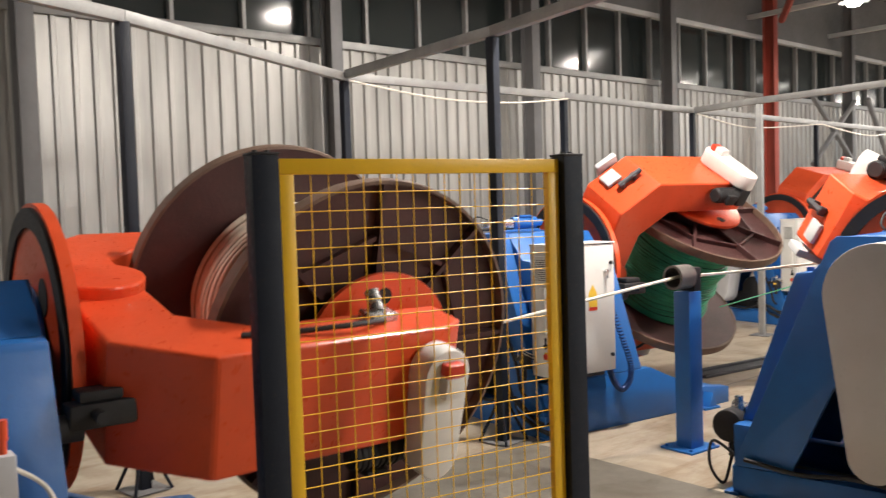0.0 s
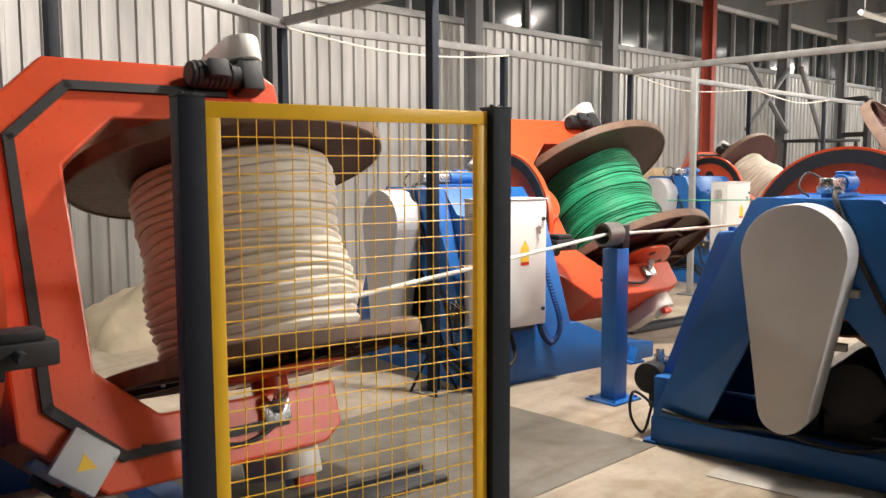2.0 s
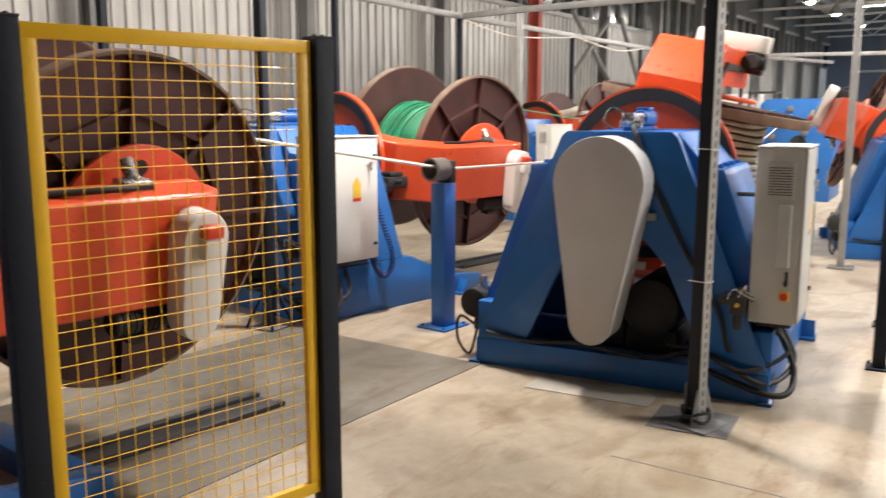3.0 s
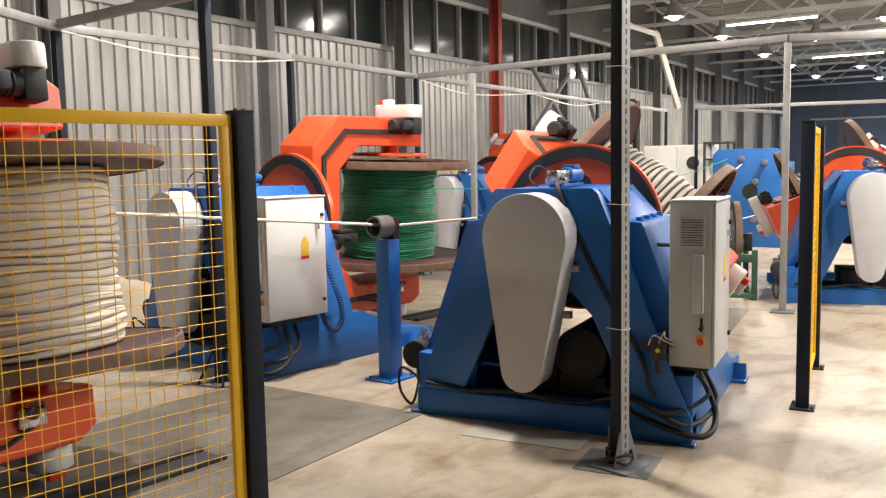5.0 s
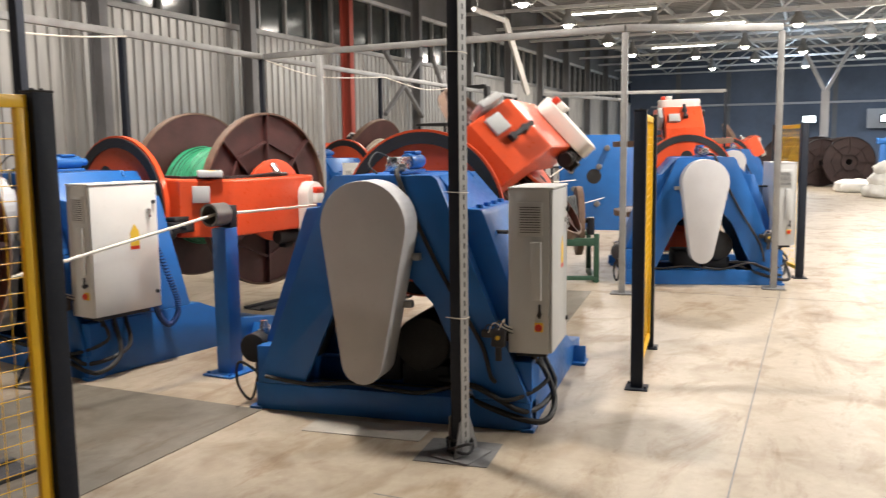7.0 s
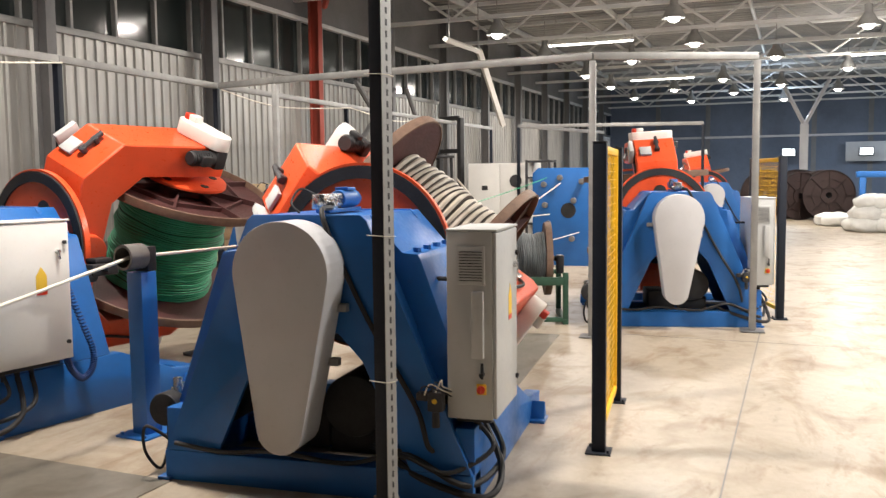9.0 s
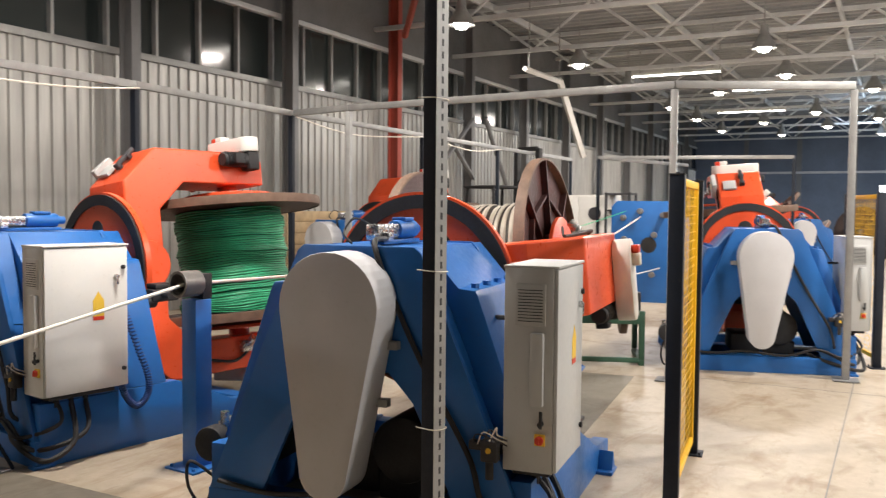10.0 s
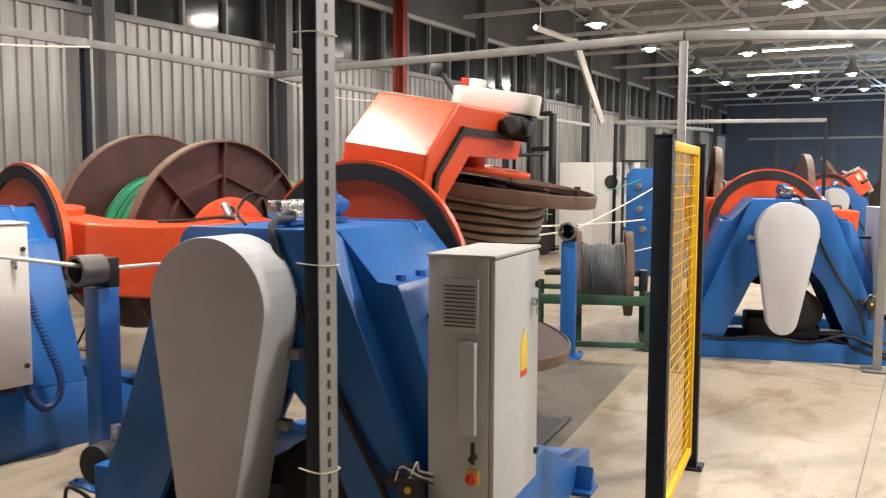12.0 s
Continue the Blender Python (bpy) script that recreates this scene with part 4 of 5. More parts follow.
            bm_box(bm, -0.02, 0.02, -0.05, 0.01, 0.0, 0.05, 0.006, Matrix.Translation((0.21, 0, 0.79)) @ Matrix.Rotation(radians(-43), 4, "Y"))
            bm_box(bm, -0.02, 0.02, -0.05, 0.01, 0.0, 0.05, 0.006, Matrix.Translation((0.30, 0, 0.874)) @ Matrix.Rotation(radians(-43), 4, "Y"))
            done("air_cylinder", bm, M_DARK, "dark air cylinder on the chamfer")
            bm = B()
            bm_box(bm, -0.07, 0.07, 0.05, 0.19, 0.0, 0.03, 0.006, Matrix.Translation((0.20, 0, 0.78)) @ Matrix.Rotation(radians(-43), 4, "Y"))
            done("terminal_box", bm, M_GREY, "light grey terminal box on the chamfer")
    return c


def reel(label, wind_mat, r_wind, R=0.83, name="cable_reel", half=0.45, group="large cable reels", turns=19, groove=None, wide=False, steel=None):
    groove = groove or M_GROOVE_SHADE
    steel = steel or M_REEL
    """A steel reel about its own z, with ribbed flanges."""
    t = thing(name, label, "cable reel", group=group)
    k = R / 0.83
    for s in (-1, 1):
        f = B()
        mm = Matrix.Identity(4) if s == 1 else Matrix.Rotation(math.pi, 4, "X")
        bm_lathe(f, [(0.10 * k, half), (R - 0.012, half), (R - 0.012, half + 0.014), (0.10 * k, half + 0.014)], 72, m=mm)
        fl = part("flange", f, steel, t)
        f = B()
        bm_lathe(f, [(R - 0.014, half - 0.008), (R, half - 0.004), (R + 0.004, half + 0.03), (R, half + 0.068), (R - 0.016, half + 0.07), (R - 0.016, half + 0.012)], 72, m=mm)
        part("flange_edge", f, M_RIM if steel is M_REEL else steel, fl, "worn lighter edge")
        f = B()
        bm_box(f, 0.27 * k, R - 0.016, -0.011, 0.011, half + 0.0145, half + 0.062)
        g = B()
        c8 = 0.56 * k * math.cos(math.pi / 8)
        bm_box(g, c8 - 0.010, c8 + 0.010, -0.2 * k, 0.2 * k, half + 0.0145, half + 0.05)
        rib, strut = mesh_ob("rib", f, steel), mesh_ob("strut", g, steel)
        for q in range(8):
            for src, turn in ((rib, 0.0), (strut, math.pi / 8)):
                o = src if q == 0 else new(src.name.split(".")[0], src.data)
                o.parent = fl
                o.matrix_basis = mm @ Matrix.Rotation(2 * math.pi * q / 8 + turn, 4, "Z")
        f = B()
        bm_lathe(f, [(0.25 * k, half + 0.0145), (0.27 * k, half + 0.0145), (0.27 * k, half + 0.062), (0.25 * k, half + 0.062)], 40, m=mm)
        part("hub_ring", f, steel, fl)
    h = B()
    bm_lathe(h, [(0.10 * k, -half), (0.13 * k, -half), (0.13 * k, half), (0.10 * k, half)], 32)
    part("hub_tube", h, M_DARK, t)
    # wound cable: a turned profile with one bulge for each turn, uneven from turn to turn
    rnd = random.Random(int(r_wind * 1000) + turns)
    prof = []
    hh = half - 0.006
    pitch = 2 * hh / turns
    for i in range(turns):
        z0 = -hh + i * pitch
        off = rnd.uniform(-0.008, 0.006) + 0.010 * math.sin(i * 0.55 + r_wind * 9)
        for a in (0.0, 0.18, 0.5, 0.82):
            prof.append((r_wind + off + 0.5 * pitch * (math.sin(math.pi * a) - 0.8) * 0.75, z0 + a * pitch))
    prof.append((r_wind - 0.02, hh))
    w = B()
    bm_lathe(w, prof, 72, closed=False)
    for v in w.verts:
        a = math.atan2(v.co.y, v.co.x)
        v.co.z += 0.010 * math.sin(2 * a + v.co.z * 9) + 0.006 * math.sin(5 * a + v.co.z * 23)
        v.co.z = max(-hh, min(hh, v.co.z))
        s_ = 1 + 0.008 * math.sin(3 * a + v.co.z * 7)
        v.co.x, v.co.y = v.co.x * s_, v.co.y * s_
    wo = part("winding", w, wind_mat, t, "cable wound in close turns", smooth=80)
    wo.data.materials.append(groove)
    # groove faces take the darker colour as painted shade; wide adds stripes
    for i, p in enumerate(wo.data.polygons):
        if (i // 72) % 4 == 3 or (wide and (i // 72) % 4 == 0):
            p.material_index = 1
    return t


def paid_off(label, contact, reach, r, mat):
    """The straight run of cable from the reel to the guide on the axis; it turns with the cradle."""
    bm = B()
    bm_tube(bm, sag(contact, (reach, 0, 0), 0.0, 4), r, 8)
    return solid("cable_run", bm, mat, label, "cable")


SPOTS = {"a": (pose(0.08, 4.02, 0, 0, 0, -10.5)), "b": (pose(4.79, 4.69, 0, 0, 0, -15)), "c": (pose(4.30, 1.47, 0, 0, 0, 0)),
         "d": (pose(11.1, 5.35, 0, 0, 0, -15)), "e": (pose(9.85, -0.33, 0, 0, 0, 10)), "f": (pose(20.5, -0.95, 0, 0, 0, 6))}
# rows of seconds and degrees of turn about each machine's axis
SPIN = {"a": [(0, 103), (0.5, 77), (1, 41), (1.5, 8), (2.2, -30), (2.5, -51), (3, -80), (3.3, -101), (3.7, -132), (5.5, -206), (6.5, -249), (7.2, -281), (8.8, -298), (9.5, -318), (10, -352), (10.5, -405), (11, -440), (12, -502)],
        "b": [(0, 33), (0.5, 15), (1, -3), (1.5, -19), (2, -35), (2.5, -57), (3, -83), (3.7, -118), (5.3, -191), (6.1, -228), (6.5, -247), (7.2, -277), (9, -337), (9.5, -352), (10, -367), (10.5, -386), (11, -407), (12, -446)],
        "c": [(0, 480), (3.6, 350), (5.5, 288), (6.1, 270), (6.5, 256), (7.2, 216), (9, 126), (9.5, 105), (10.5, 64), (11, 47), (12, 9)],
        "d": [(0, 16), (12, -440)],
        "e": [(0, 0), (1.8, -40), (3.6, -80), (4.5, -102), (5.4, -125), (5.8, -148), (6.2, -169), (6.6, -178), (7.2, -183), (8.0, -183), (8.8, -183), (9.6, -183), (10.4, -185), (10.8, -195), (11.4, -230), (12.0, -265)],
        "f": [(0, 320), (12, -120)]}

REELS = {"a": (M_WIND_BEIGE, 0.50, "brown steel reel wound with off-white cable in the orange cradle", 21),
         "b": (M_WIND_GREEN, 0.475, "brown steel reel wound with green cable in the orange cradle", 44),
         "c": (M_WIND_WHITE, 0.52, "brown steel reel wound with white striped cable in the orange cradle", 17),
         "d": (M_WIND_BEIGE, 0.50, "brown steel reel in a distant orange cradle", 15),
         "e": (M_WIND_BLACK, 0.45, "brown steel reel with dark cable in the orange cradle", 17),
         "f": (M_WIND_BEIGE, 0.45, "brown steel reel in the far orange cradle", 15)}
AXIS_Y = {"c": 0.105}
CRADLES, REEL_OBS, RUNS = {}, {}, {}
master = None
for key in "abcdef":
    if master is None:
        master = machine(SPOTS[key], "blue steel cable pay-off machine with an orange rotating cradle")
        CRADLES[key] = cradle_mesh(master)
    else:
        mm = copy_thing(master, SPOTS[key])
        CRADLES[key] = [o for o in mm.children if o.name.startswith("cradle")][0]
    mat, rw, lab, turns = REELS[key]
    REEL_OBS[key] = reel(lab, mat, rw, R=0.785 if key == "a" else 0.815, half=0.462 if key == "a" else 0.45, turns=turns, groove={"b": M_GROOVE_SHADE_GREEN, "a": M_GROOVE_SHADE_PALE, "d": M_GROOVE_SHADE_PALE}.get(key, M_GROOVE_SHADE), wide=key == "c")
bm = B()
bm_tube(bm, [(-0.06, 0, 0), (1.2, 0, -0.004), (2.62, 0, 0)], 0.011, 8)
RUN_A = solid("cable_run", bm, M_CABLE_WHITE, "off-white cable running from the reel to the guide roller", "cable")
RUNS["b"] = paid_off("thin green cable running off the reel", (1.5, 0.55, 0.2), 7.0, 0.006, M_WIND_GREEN)
RUNS["c"] = paid_off("white cable running off the reel to the guide roller", (1.5, 0.52, -0.1), 3.85, 0.009, M_CABLE_WHITE)
cabinet(SPOTS["b"], M_WHITE, "white control cabinet with a yellow warning label on the blue stand", w=0.58)
cabinet(SPOTS["c"], M_GREY, "light grey control cabinet with vent and red switch on blue stand")
cabinet(SPOTS["e"], M_GREY, "light grey control cabinet with vent and red switch on blue stand")
cabinet(SPOTS["d"], M_WHITE, "white control cabinet on a distant blue stand")
acab = cabinet(SPOTS["a"] @ pose(0.10, -0.06, 0.0), M_GREY, "light grey control cabinet beside the blue stand")
bm = B()
bm_box(bm, 0.53, 0.66, -0.98, -0.90, 0.86, 1.00, 0.006)
sb = part("side_box", bm, M_COVER, acab, "small grey terminal box")
bm = B()
bm_cyl(bm, (0.63, -0.94, 1.00), (0.63, -0.94, 1.04), 0.013, seg=12)
bm_cyl(bm, (0.63, -0.94, 1.04), (0.63, -0.94, 1.10), 0.017, seg=12)
part("sensor_tip", bm, M_ORANGE, sb, "orange sensor tip")
bm = B()
bm_tube(bm, curve_pts([(0.66, -0.94, 0.95), (0.74, -0.98, 0.88), (0.77, -1.0, 0.74), (0.71, -0.98, 0.60), (0.60, -0.96, 0.56), (0.545, -0.96, 0.66), (0.56, -0.96, 0.86)]), 0.007, 7)
part("lead", bm, M_CABLE_WHITE, sb)
bm = B()
for k in range(30):
    z = 0.845 - 0.019 * k
    bm_cyl(bm, (0.60, -0.93, z), (0.60, -0.93, z + 0.011), 0.024, seg=12)
bm_cyl(bm, (0.60, -0.93, 0.28), (0.60, -0.93, 0.862), 0.019, seg=12)
tagged(part("corrugated_hose", bm, M_BLACK, acab, "black corrugated cable hose"), kind="stuff")
bm = B()
bm_cyl(bm, (0.5, -0.999, 1.18), (0.5, -1.03, 1.18), 0.022, seg=16, bevel=0.004)
part("button", bm, M_LEAD, acab, "blue push button")
bm = B()
bm_cyl(bm, (0.522, -0.90, 1.175), (0.575, -0.90, 1.175), 0.02, seg=14, bevel=0.004)
part("stop_button", bm, M_REDBTN, acab, "red stop button on the cabinet side")
handset_coil(SPOTS["b"])

# ---- guide rollers and through cables ----


def guide_post(x, y, rz, h=1.07):
    t = thing("guide_roller_post", "blue steel post carrying a grey cable guide roller", "roller stand", pose(x, y, 0, 0, 0, rz), "guide roller posts")
    bm = B()
    bm_box(bm, -0.065, 0.065, -0.065, 0.065, 0.012, h, 0.006)
    part("post", bm, M_BLUE, t)
    bm = B()
    bm_box(bm, -0.15, 0.15, -0.13, 0.13, 0, 0.014, 0.003)
    for a, b in ((-1, -1), (1, -1), (-1, 1), (1, 1)):
        bm_cyl(bm, (0.12 * a, 0.1 * b, 0.012), (0.12 * a, 0.1 * b, 0.03), 0.012, seg=6)
    part("foot_plate", bm, M_BLUE, t)
    bm = B()
    bm_box(bm, 0.0, 0.075, -0.06, 0.06, h, h + 0.16, 0.006)
    part("bracket", bm, M_BLACK, t, "black roller bracket")
    bm = B()
    bm_lathe(bm, [(0.066, -0.15), (0.082, -0.15), (0.082, 0.0), (0.066, 0.0)], 32, m=Matrix.Translation((0, 0, h + 0.10)) @ Matrix.Rotation(radians(90), 4, "Y"))
    part("roller", bm, M_ROLLER, t, "hollow grey guide roller")


guide_post(5.02, 2.97, -11)
guide_post(9.25, 1.53, 5)


def through_cable(pts, r, label, mat=M_CABLE_WHITE):
    bm = B()
    for p, q in zip(pts, pts[1:]):
        bm_tube(bm, sag(p, q, 0.02, 10), r, 7)
    solid("through_cable", bm, mat, label, "cable")


through_cable([(5.0, 2.97, 1.17), (9.3, 2.20, 1.18), (16.0, 2.05, 0.95)], 0.011, "off-white cable running on to the blue plate")
through_cable([(9.2, 1.50, 1.17), (16.0, 1.85, 1.52)], 0.010, "white cable running from the roller to the blue plate")
through_cable([(12.2, 2.95, 1.16), (16.0, 2.1, 1.62)], 0.007, "thin green cable running to the blue plate", M_WIND_GREEN)
through_cable([(9.6, 1.9, 0.75), (16.0, 1.5, 0.62)], 0.008, "white cable running low to the blue plate")

# ---- things in the distance ----


def lay_plate():
    t = thing("lay_plate", "tall blue steel plate with guide rollers where the cables meet", "machine", pose(16.0, 1.85, 0, 0, 0, -3))
    bm = B()
    bm_prism(bm, [(-0.72, 0.0), (-0.72, 1.72), (-0.60, 1.80), (0.42, 1.80), (0.52, 1.70), (0.52, 0.0)], "x", 0.0, 0.06, 0.006)
    bm_box(bm, 0.06, 1.6, -0.70, -0.64, 0.0, 1.55, 0.01)
    bm_box(bm, 0.06, 1.6, 0.44, 0.50, 0.0, 1.55, 0.01)
    part("plate", bm, M_BLUE, t)
    for y, z in ((0.30, 1.50), (0.0, 1.62), (0.28, 1.12), (0.22, 0.78), (-0.22, 0.50), (-0.25, 1.2), (-0.4, 1.55)):
        bm = B()
        bm_cyl(bm, (-0.07, y, z), (0.0, y, z), 0.055, seg=18, bevel=0.008)
        bm_cyl(bm, (-0.09, y, z), (-0.07, y, z), 0.03, seg=12)
        part("guide", bm, M_GREYSTEEL, t, "dark steel guide roller")
    bm = B()
    bm_cyl(bm, (-0.004, -0.15, 1.02), (0.0, -0.15, 1.02), 0.14, seg=28)
    part("opening", bm, M_BLACK, t, "dark round opening")


lay_plate()


def electric_cabinet():
    t = thing("switch_cabinet", "tall light grey switch cabinet with a round dark meter", "cabinet", pose(19.0, 3.05, 0, 0, 0, -6.5))
    bm = B()
    bm_box(bm, 0, 0.6, -0.18, 1.35, 0.0, 1.95, 0.008)
    part("body", bm, M_WHITE, t)
    for k in range(2):
        bm = B()
        bm_box(bm, -0.02, 0.0, -0.16 + 0.76 * k, 0.585 + 0.76 * k, 0.12, 1.92, 0.006)
        part("door", bm, M_WHITE, t)
    bm = B()
    bm_cyl(bm, (-0.04, 0.22, 1.55), (-0.02, 0.22, 1.55), 0.14, seg=24)
    part("meter", bm, M_DARK, t, "round dark meter")
    bm = B()
    bm_box(bm, -0.03, -0.02, 0.88, 1.02, 1.35, 1.45, 0.004)
    part("label_plate", bm, M_BLACK, t)
    t2 = thing("dark_rack", "dark open equipment rack beside the switch cabinet", "rack", pose(18.6, 2.45, 0, 0, 0, -6.5))
    bm = B()
    for y in (0, 0.5):
        for x in (0, 0.5):
            bm_box(bm, x, x + 0.05, y, y + 0.05, 0, 2.0, 0.004)
    part("upright", bm, M_DARK, t2)
    for z in (0.1, 0.6, 1.1, 1.6, 1.95):
        bm = B()
        bm_box(bm, 0, 0.55, 0, 0.55, z, z + 0.04, 0.004)
        part("shelf", bm, M_DARK, t2)


electric_cabinet()


def forklift():
    t = thing("forklift", "dark forklift truck parked with its mast raised upright", "forklift", pose(19.6, 4.9, 0, 0, 0, 150))
    bm = B()
    bm_box(bm, 0.3, 1.9, -0.5, 0.5, 0.25, 1.0, 0.08)
    bm_box(bm, 1.3, 1.95, -0.5, 0.5, 0.9, 1.3, 0.1)
    part("chassis", bm, M_DARK, t)
    bm = B()
    for y in (-0.35, 0.35):
        bm_box(bm, 0.0, 0.12, y - 0.06, y + 0.06, 0.05, 3.0, 0.01)
    for z in (0.6, 1.4, 2.2, 2.95):
        bm_box(bm, 0.02, 0.10, -0.3, 0.3, z, z + 0.1, 0.01)
    part("mast", bm, M_BLACK, t)
    bm = B()
    for x in (0.45, 1.5):
        for y in (-0.48, 0.48):
            bm_cyl(bm, (x, y, 0.9), (x, y * 0.9, 2.1), 0.035, seg=8)
    bm_box(bm, 0.4, 1.55, -0.5, 0.5, 2.08, 2.14, 0.02)
    part("cab_guard", bm, M_BLACK, t)
    for x in (0.5, 1.55):
        for y in (-0.52, 0.52):
            bm = B()
            bm_cyl(bm, (x, y - 0.08, 0.3), (x, y + 0.08, 0.3), 0.3, seg=24, bevel=0.03)
            part("wheel", bm, M_BLACK, t)
    for y in (-0.25, 0.25):
        bm = B()
        bm_box(bm, -1.0, 0.0, y - 0.05, y + 0.05, 0.06, 0.10, 0.01)
        bm_box(bm, -0.05, 0.0, y - 0.05, y + 0.05, 0.06, 0.6, 0.01)
        part("fork", bm, M_DARK, t)


forklift()


def wire_reel_stand():
    t = thing("reel_stand", "dark green pipe stand for a small wire reel", "stand", pose(9.72, 0.88, 0, 0, 0, 14))
    for y in (0.0, 1.05):
        bm = B()
        bm_box(bm, 0, 0.06, y - 0.03, y + 0.03, 0.06, 0.58, 0.004)
        bm_box(bm, 0.8, 0.86, y - 0.03, y + 0.03, 0.06, 0.58, 0.004)
        bm_box(bm, 0.0, 0.86, y - 0.03, y + 0.03, 0.0, 0.06, 0.004)
        part("side_frame", bm, M_GREEN, t)
    bm = B()
    bm_box(bm, 0.0, 0.07, -0.03, 1.08, 0.44, 0.53, 0.004)
    bm_box(bm, 0.8, 0.86, -0.03, 1.08, 0.48, 0.53, 0.004)
    bm_box(bm, 0.0, 0.05, 0.03, 1.02, 0.03, 0.08, 0.004)
    part("cross_bar", bm, M_GREEN, t)
    bm = B()
    bm_box(bm, 0.36, 0.44, 0.62, 0.70, 0.0, 1.02, 0.004)
    part("upright", bm, M_GREEN, t)
    bm = B()
    bm_cyl(bm, (0.45, 0.0, 0.70), (0.45, 1.0, 0.70), 0.03, seg=14)
    bm_box(bm, 0.38, 0.52, -0.02, 0.06, 0.53, 0.74, 0.01)
    part("axle", bm, M_DARK, t, "dark steel axle and bearing block")
    r = reel("small brown reel of grey wire on a green stand", M_WIND_GREY, 0.30, R=0.42, name="wire_reel", half=0.22, group="small reels", turns=22)
    r.matrix_world = pose(9.72, 0.88, 0, 0, 0, 14) @ pose(0.45, 0.42, 0.70, 90, 0, 0)


wire_reel_stand()


def storage():
    for i, (x, y, rad) in enumerate(((33.4, -4.1, 0.85), (33.0, -5.05, 0.88), (34.4, -3.2, 0.9), (36.0, -4.5, 0.9))):
        r = reel("dark brown cable reel standing on its flanges far down the hall", M_WIND_BLACK, 0.5 * rad, R=rad, half=0.4, group="stored reels", turns=10, steel=M_REEL_DARK)
        r.matrix_world = pose(x, y, rad + 0.004, 90, 0, -70 - 12 * i)
    rnd = random.Random(4)
    for x, y, n in ((26.9, -5.45, 12), (29.6, -5.05, 3)):
        for k in range(n):
            b = bmesh.new()
            bmesh.ops.create_icosphere(b, subdivisions=3, radius=0.40)
            for v in b.verts:
                q = noise.noise(v.co * 5 + Vector((k, 0, x))) * 0.16 + noise.noise(v.co * 13 + Vector((0, k, x))) * 0.05
                v.co *= 1 + q
                v.co.z = max(-0.17, v.co.z * 0.62)
            bm = join(B(), b)
            layer = 0 if k < 5 else 1 if k < 9 else 2
            a = 2 * math.pi * k / (5, 4, 3)[layer] + layer
            rr = (0.42, 0.30, 0.16)[layer]
            solid("white_sack", bm, M_BAG, "white plastic sack piled on the floor", "sack", group="white sacks", smooth=60,
                  m=pose(x + rr * math.cos(a), y + rr * math.sin(a), 0.168 + 0.32 * layer, 0, 0, rnd.uniform(0, 360)))
    bm = B()
    for s in (-1, 1):
        bm_cyl(bm, (0, 0, 3.6), (0, 0.9 * s, 5.4), 0.08, seg=8)
    bm_box(bm, -0.16, 0.16, -0.16, 0.16, 0, 3.65, 0.01)
    solid("hall_column", bm, M_COVER, "pale steel hall column with forked head", "column", m=pose(38, -4.9, 0, 0, 0, -6.5), kind="structure")
    t = thing("blue_gantry", "low blue steel gantry far down the hall", "machine", pose(30.3, -8.6, 0, 0, 0, -6.5))
    bm = B()
    bm_box(bm, 0, 0.25, 0, 3.0, 1.5, 1.7, 0.02)
    part("beam", bm, M_BLUE, t)
    for y in (0.1, 2.7):
        bm = B()
        bm_box(bm, 0, 0.2, y, y + 0.2, 0, 1.5, 0.02)
        part("leg", bm, M_BLUE, t)
    for x, y, z in ((48.4, -5.4, 2.75), (48.1, -9.05, 2.73), (47.8, -12.6, 2.75)):
        t = thing("wall_floodlight", "bright bluish flood lamp on the far wall", "lamp", pose(x, y, z, 0, 0, -6.5), "flood lamps")
        bm = B()
        bm_box(bm, -0.1, 0.25, -0.35, 0.35, -0.22, 0.22, 0.02)
        part("housing", bm, M_DARK, t)
        bm = B()
        bm_box(bm, -0.115, -0.10, -0.3, 0.3, -0.17, 0.17, 0.004)
        part("lens", bm, M_FARLIGHT, t)
    # far end wall: pale panels behind the lamps, and a walkway rail
    for x, y in ((48.75, -9.15), (48.4, -12.7)):
        bm = B()
        bm_box(bm, 0, 0.05, -0.95, 0.95, 2.25, 3.25, 0.01)
        solid("wall_panel", bm, M_COVER, "pale blue-grey panel behind the lamp on the far wall", "panel", m=pose(x, y, 0, 0, 0, -6.5), kind="structure")
    for k in range(9):
        bm = B()
        bm_box(bm, -0.05, 0.0, -0.12, 0.12, 0, ROOF_Z)
        solid("wall_post", bm, M_GREYSTEEL, "grey steel post on the far end wall", "post", m=HALL @ pose(U1 - 0.003, 7.0 - 2.7 * k, 0), kind="structure", group="end wall posts")
    bm = B()
    bm_box(bm, -0.06, 0.0, -13.0, 8.5, 3.6, 3.72, 0.006)
    solid("wall_beam", bm, M_COVER, "pale horizontal beam along the far end wall", "beam", m=HALL @ pose(U1 - 0.06, 0, 0), kind="structure")
    # crate and sheeting by the wall
    t = thing("board_crate", "pale wooden board crate standing by the sheet wall", "crate", pose(12.6, 7.0, 0, 0, 0, -6.5))
    for k in range(8):
        bm = B()
        bm_box(bm, 0, 1.7, 0.0, 0.03, 0.1 + 0.185 * k, 0.278 + 0.185 * k, 0.004)
        part("board", bm, M_WOOD, t)
    bm = B()
    bm_box(bm, 0.02, 1.68, 0.03, 0.7, 0.0, 1.54, 0.01)
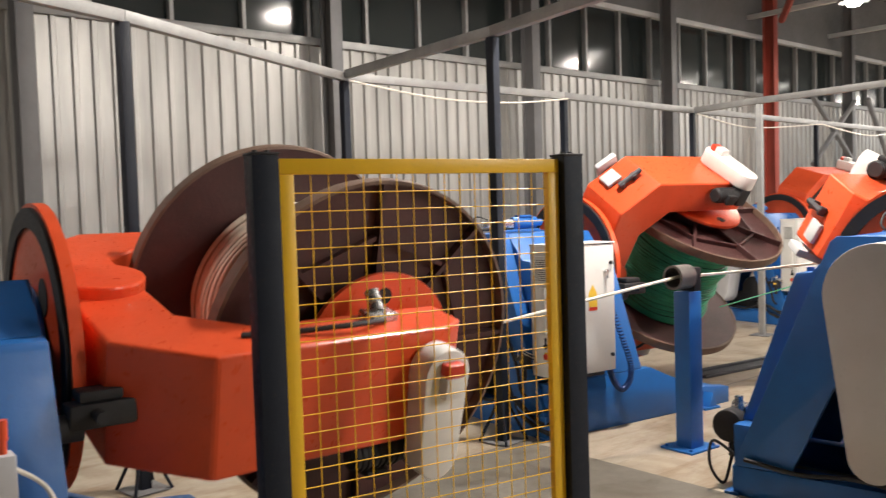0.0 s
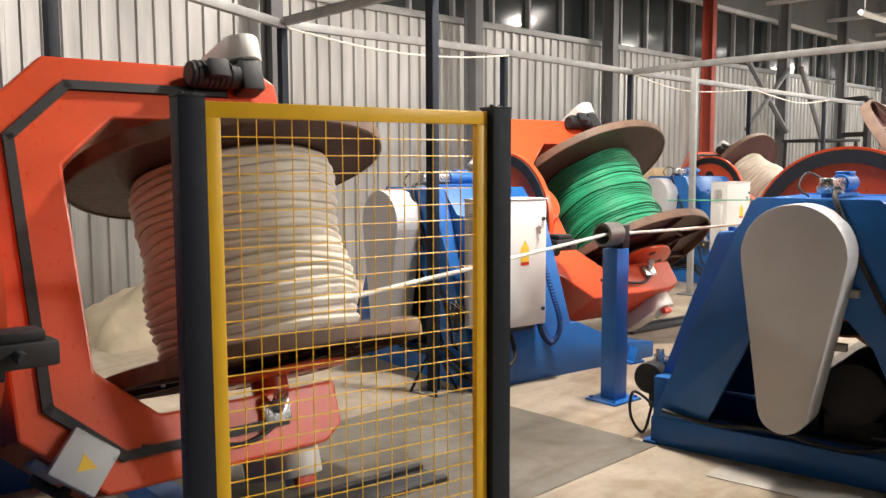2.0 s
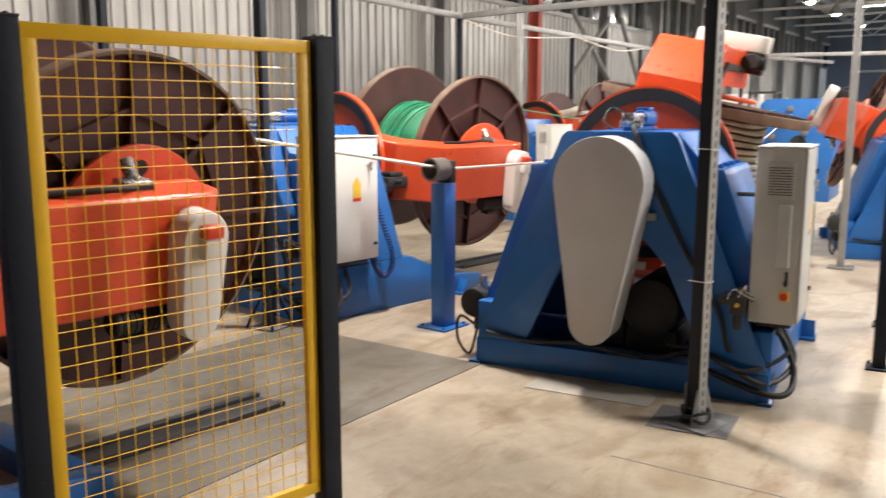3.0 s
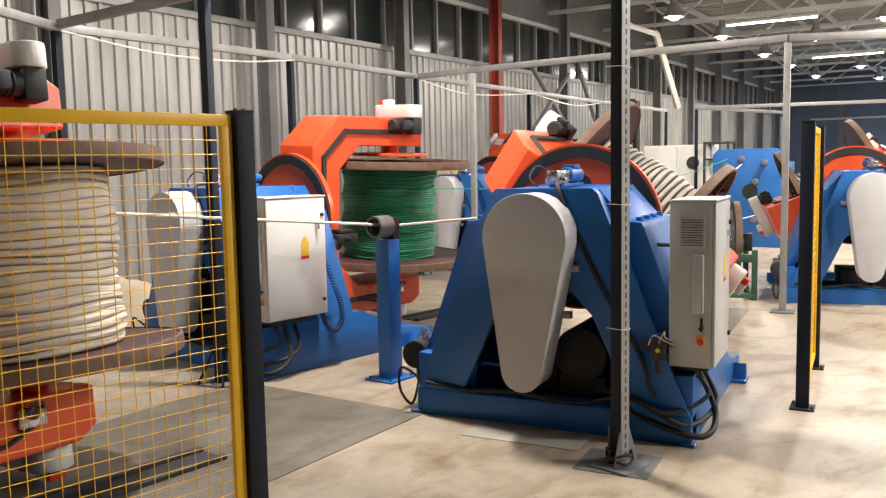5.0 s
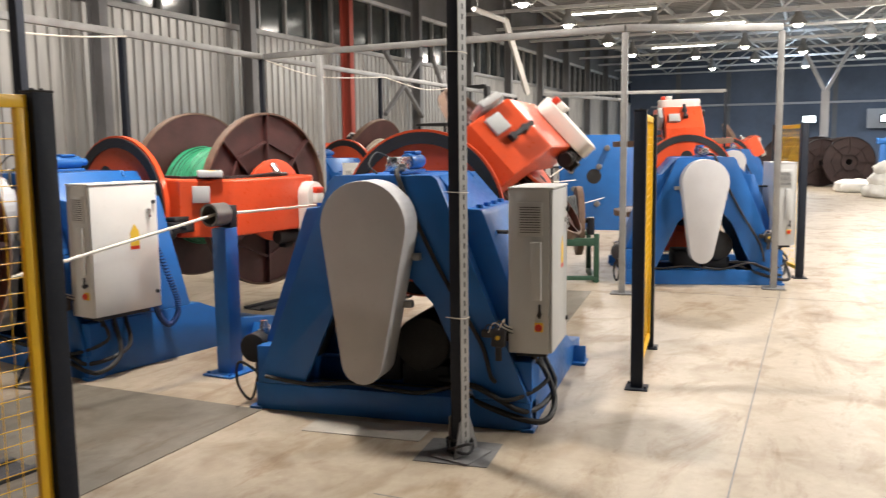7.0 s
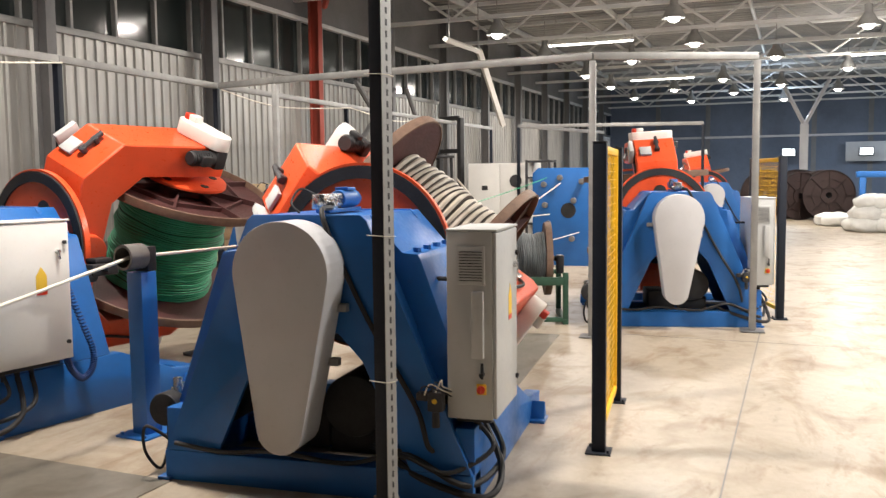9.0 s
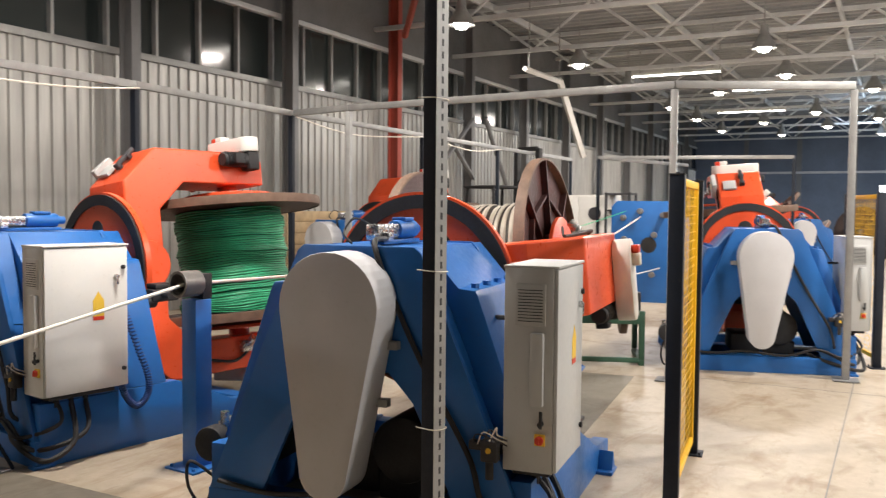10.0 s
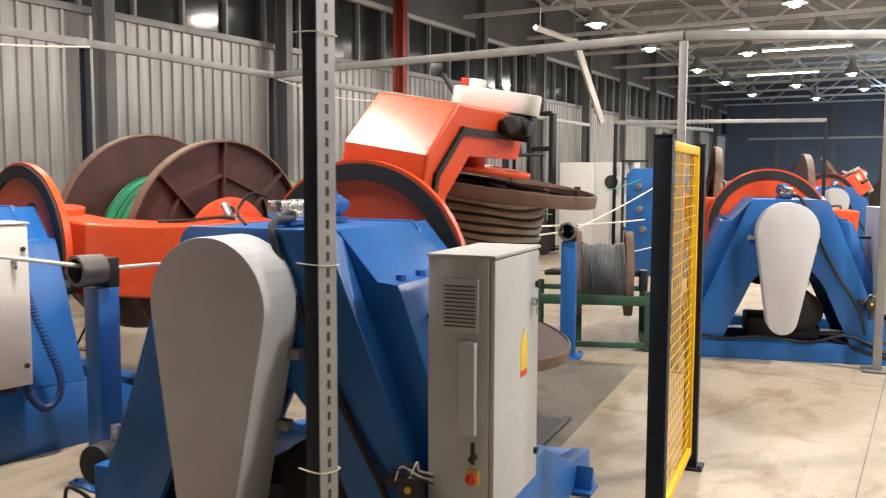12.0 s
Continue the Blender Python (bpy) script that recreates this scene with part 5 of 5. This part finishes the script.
    part("box", bm, M_TARP, t)
    b = B()
    n = 40
    vs = []
    for i in range(n):
        row = []
        for j in range(24):
            u, v = i / (n - 1), j / 23
            hgt = 0.62 * math.sin(math.pi * u) ** 0.5 * math.sin(math.pi * v) ** 0.4 if 0 < u < 1 and 0 < v < 1 else 0
            hgt *= 1 + 0.5 * noise.noise(Vector((u * 5, v * 4, 1)))
            hgt += 0.05 * noise.noise(Vector((u * 22, v * 9, 3))) * (hgt > 0)
            row.append(b.verts.new((u * 3.4, v * 1.4, max(0.002, hgt))))
        vs.append(row)
    for i in range(n - 1):
        for j in range(23):
            b.faces.new((vs[i][j], vs[i + 1][j], vs[i + 1][j + 1], vs[i][j + 1]))
    solid("tarpaulin", b, M_TARP, "crumpled pile of beige sheeting by the wall", "tarpaulin", m=pose(3.6, 7.1, 0, 0, 0, -6.5), smooth=60)


storage()

# ---- movement ----


def turn_rows(key):
    base = SPIN[key]
    extra = 180 if key == "b" else 0
    return [(0.5 * i, extra + float(np.interp(0.5 * i, [b[0] for b in base], [b[1] for b in base]))) for i in range(25)]


def motions():
    for key in "abcdef":
        rows, AX_Y = turn_rows(key), AXIS_Y.get(key, 0.05)
        walk(CRADLES[key], [(t, pose(WHEEL_X, AX_Y, AX_Z, a, 0, 0)) for t, a in rows])
        walk(REEL_OBS[key], [(t, SPOTS[key] @ pose(WHEEL_X, AX_Y, AX_Z, a, 0, 0) @ pose(REEL_X, 0, 0)) for t, a in rows])
        if key == "a":
            end, out = Vector((4.98, 2.97, 1.18)), []
            for t, a in rows:
                p = (SPOTS[key] @ pose(WHEEL_X, AX_Y, AX_Z, a, 0, 0) @ Vector((1.55, -0.42, -0.30)))
                d = end - p
                out.append((t, Matrix.Translation(end - d.normalized() * 2.6) @ d.to_track_quat("X", "Z").to_matrix().to_4x4()))
            walk(RUN_A, out)
        if key in RUNS:
            walk(RUNS[key], [(t, SPOTS[key] @ pose(WHEEL_X, AX_Y, AX_Z, a, 0, 0)) for t, a in rows])


motions()
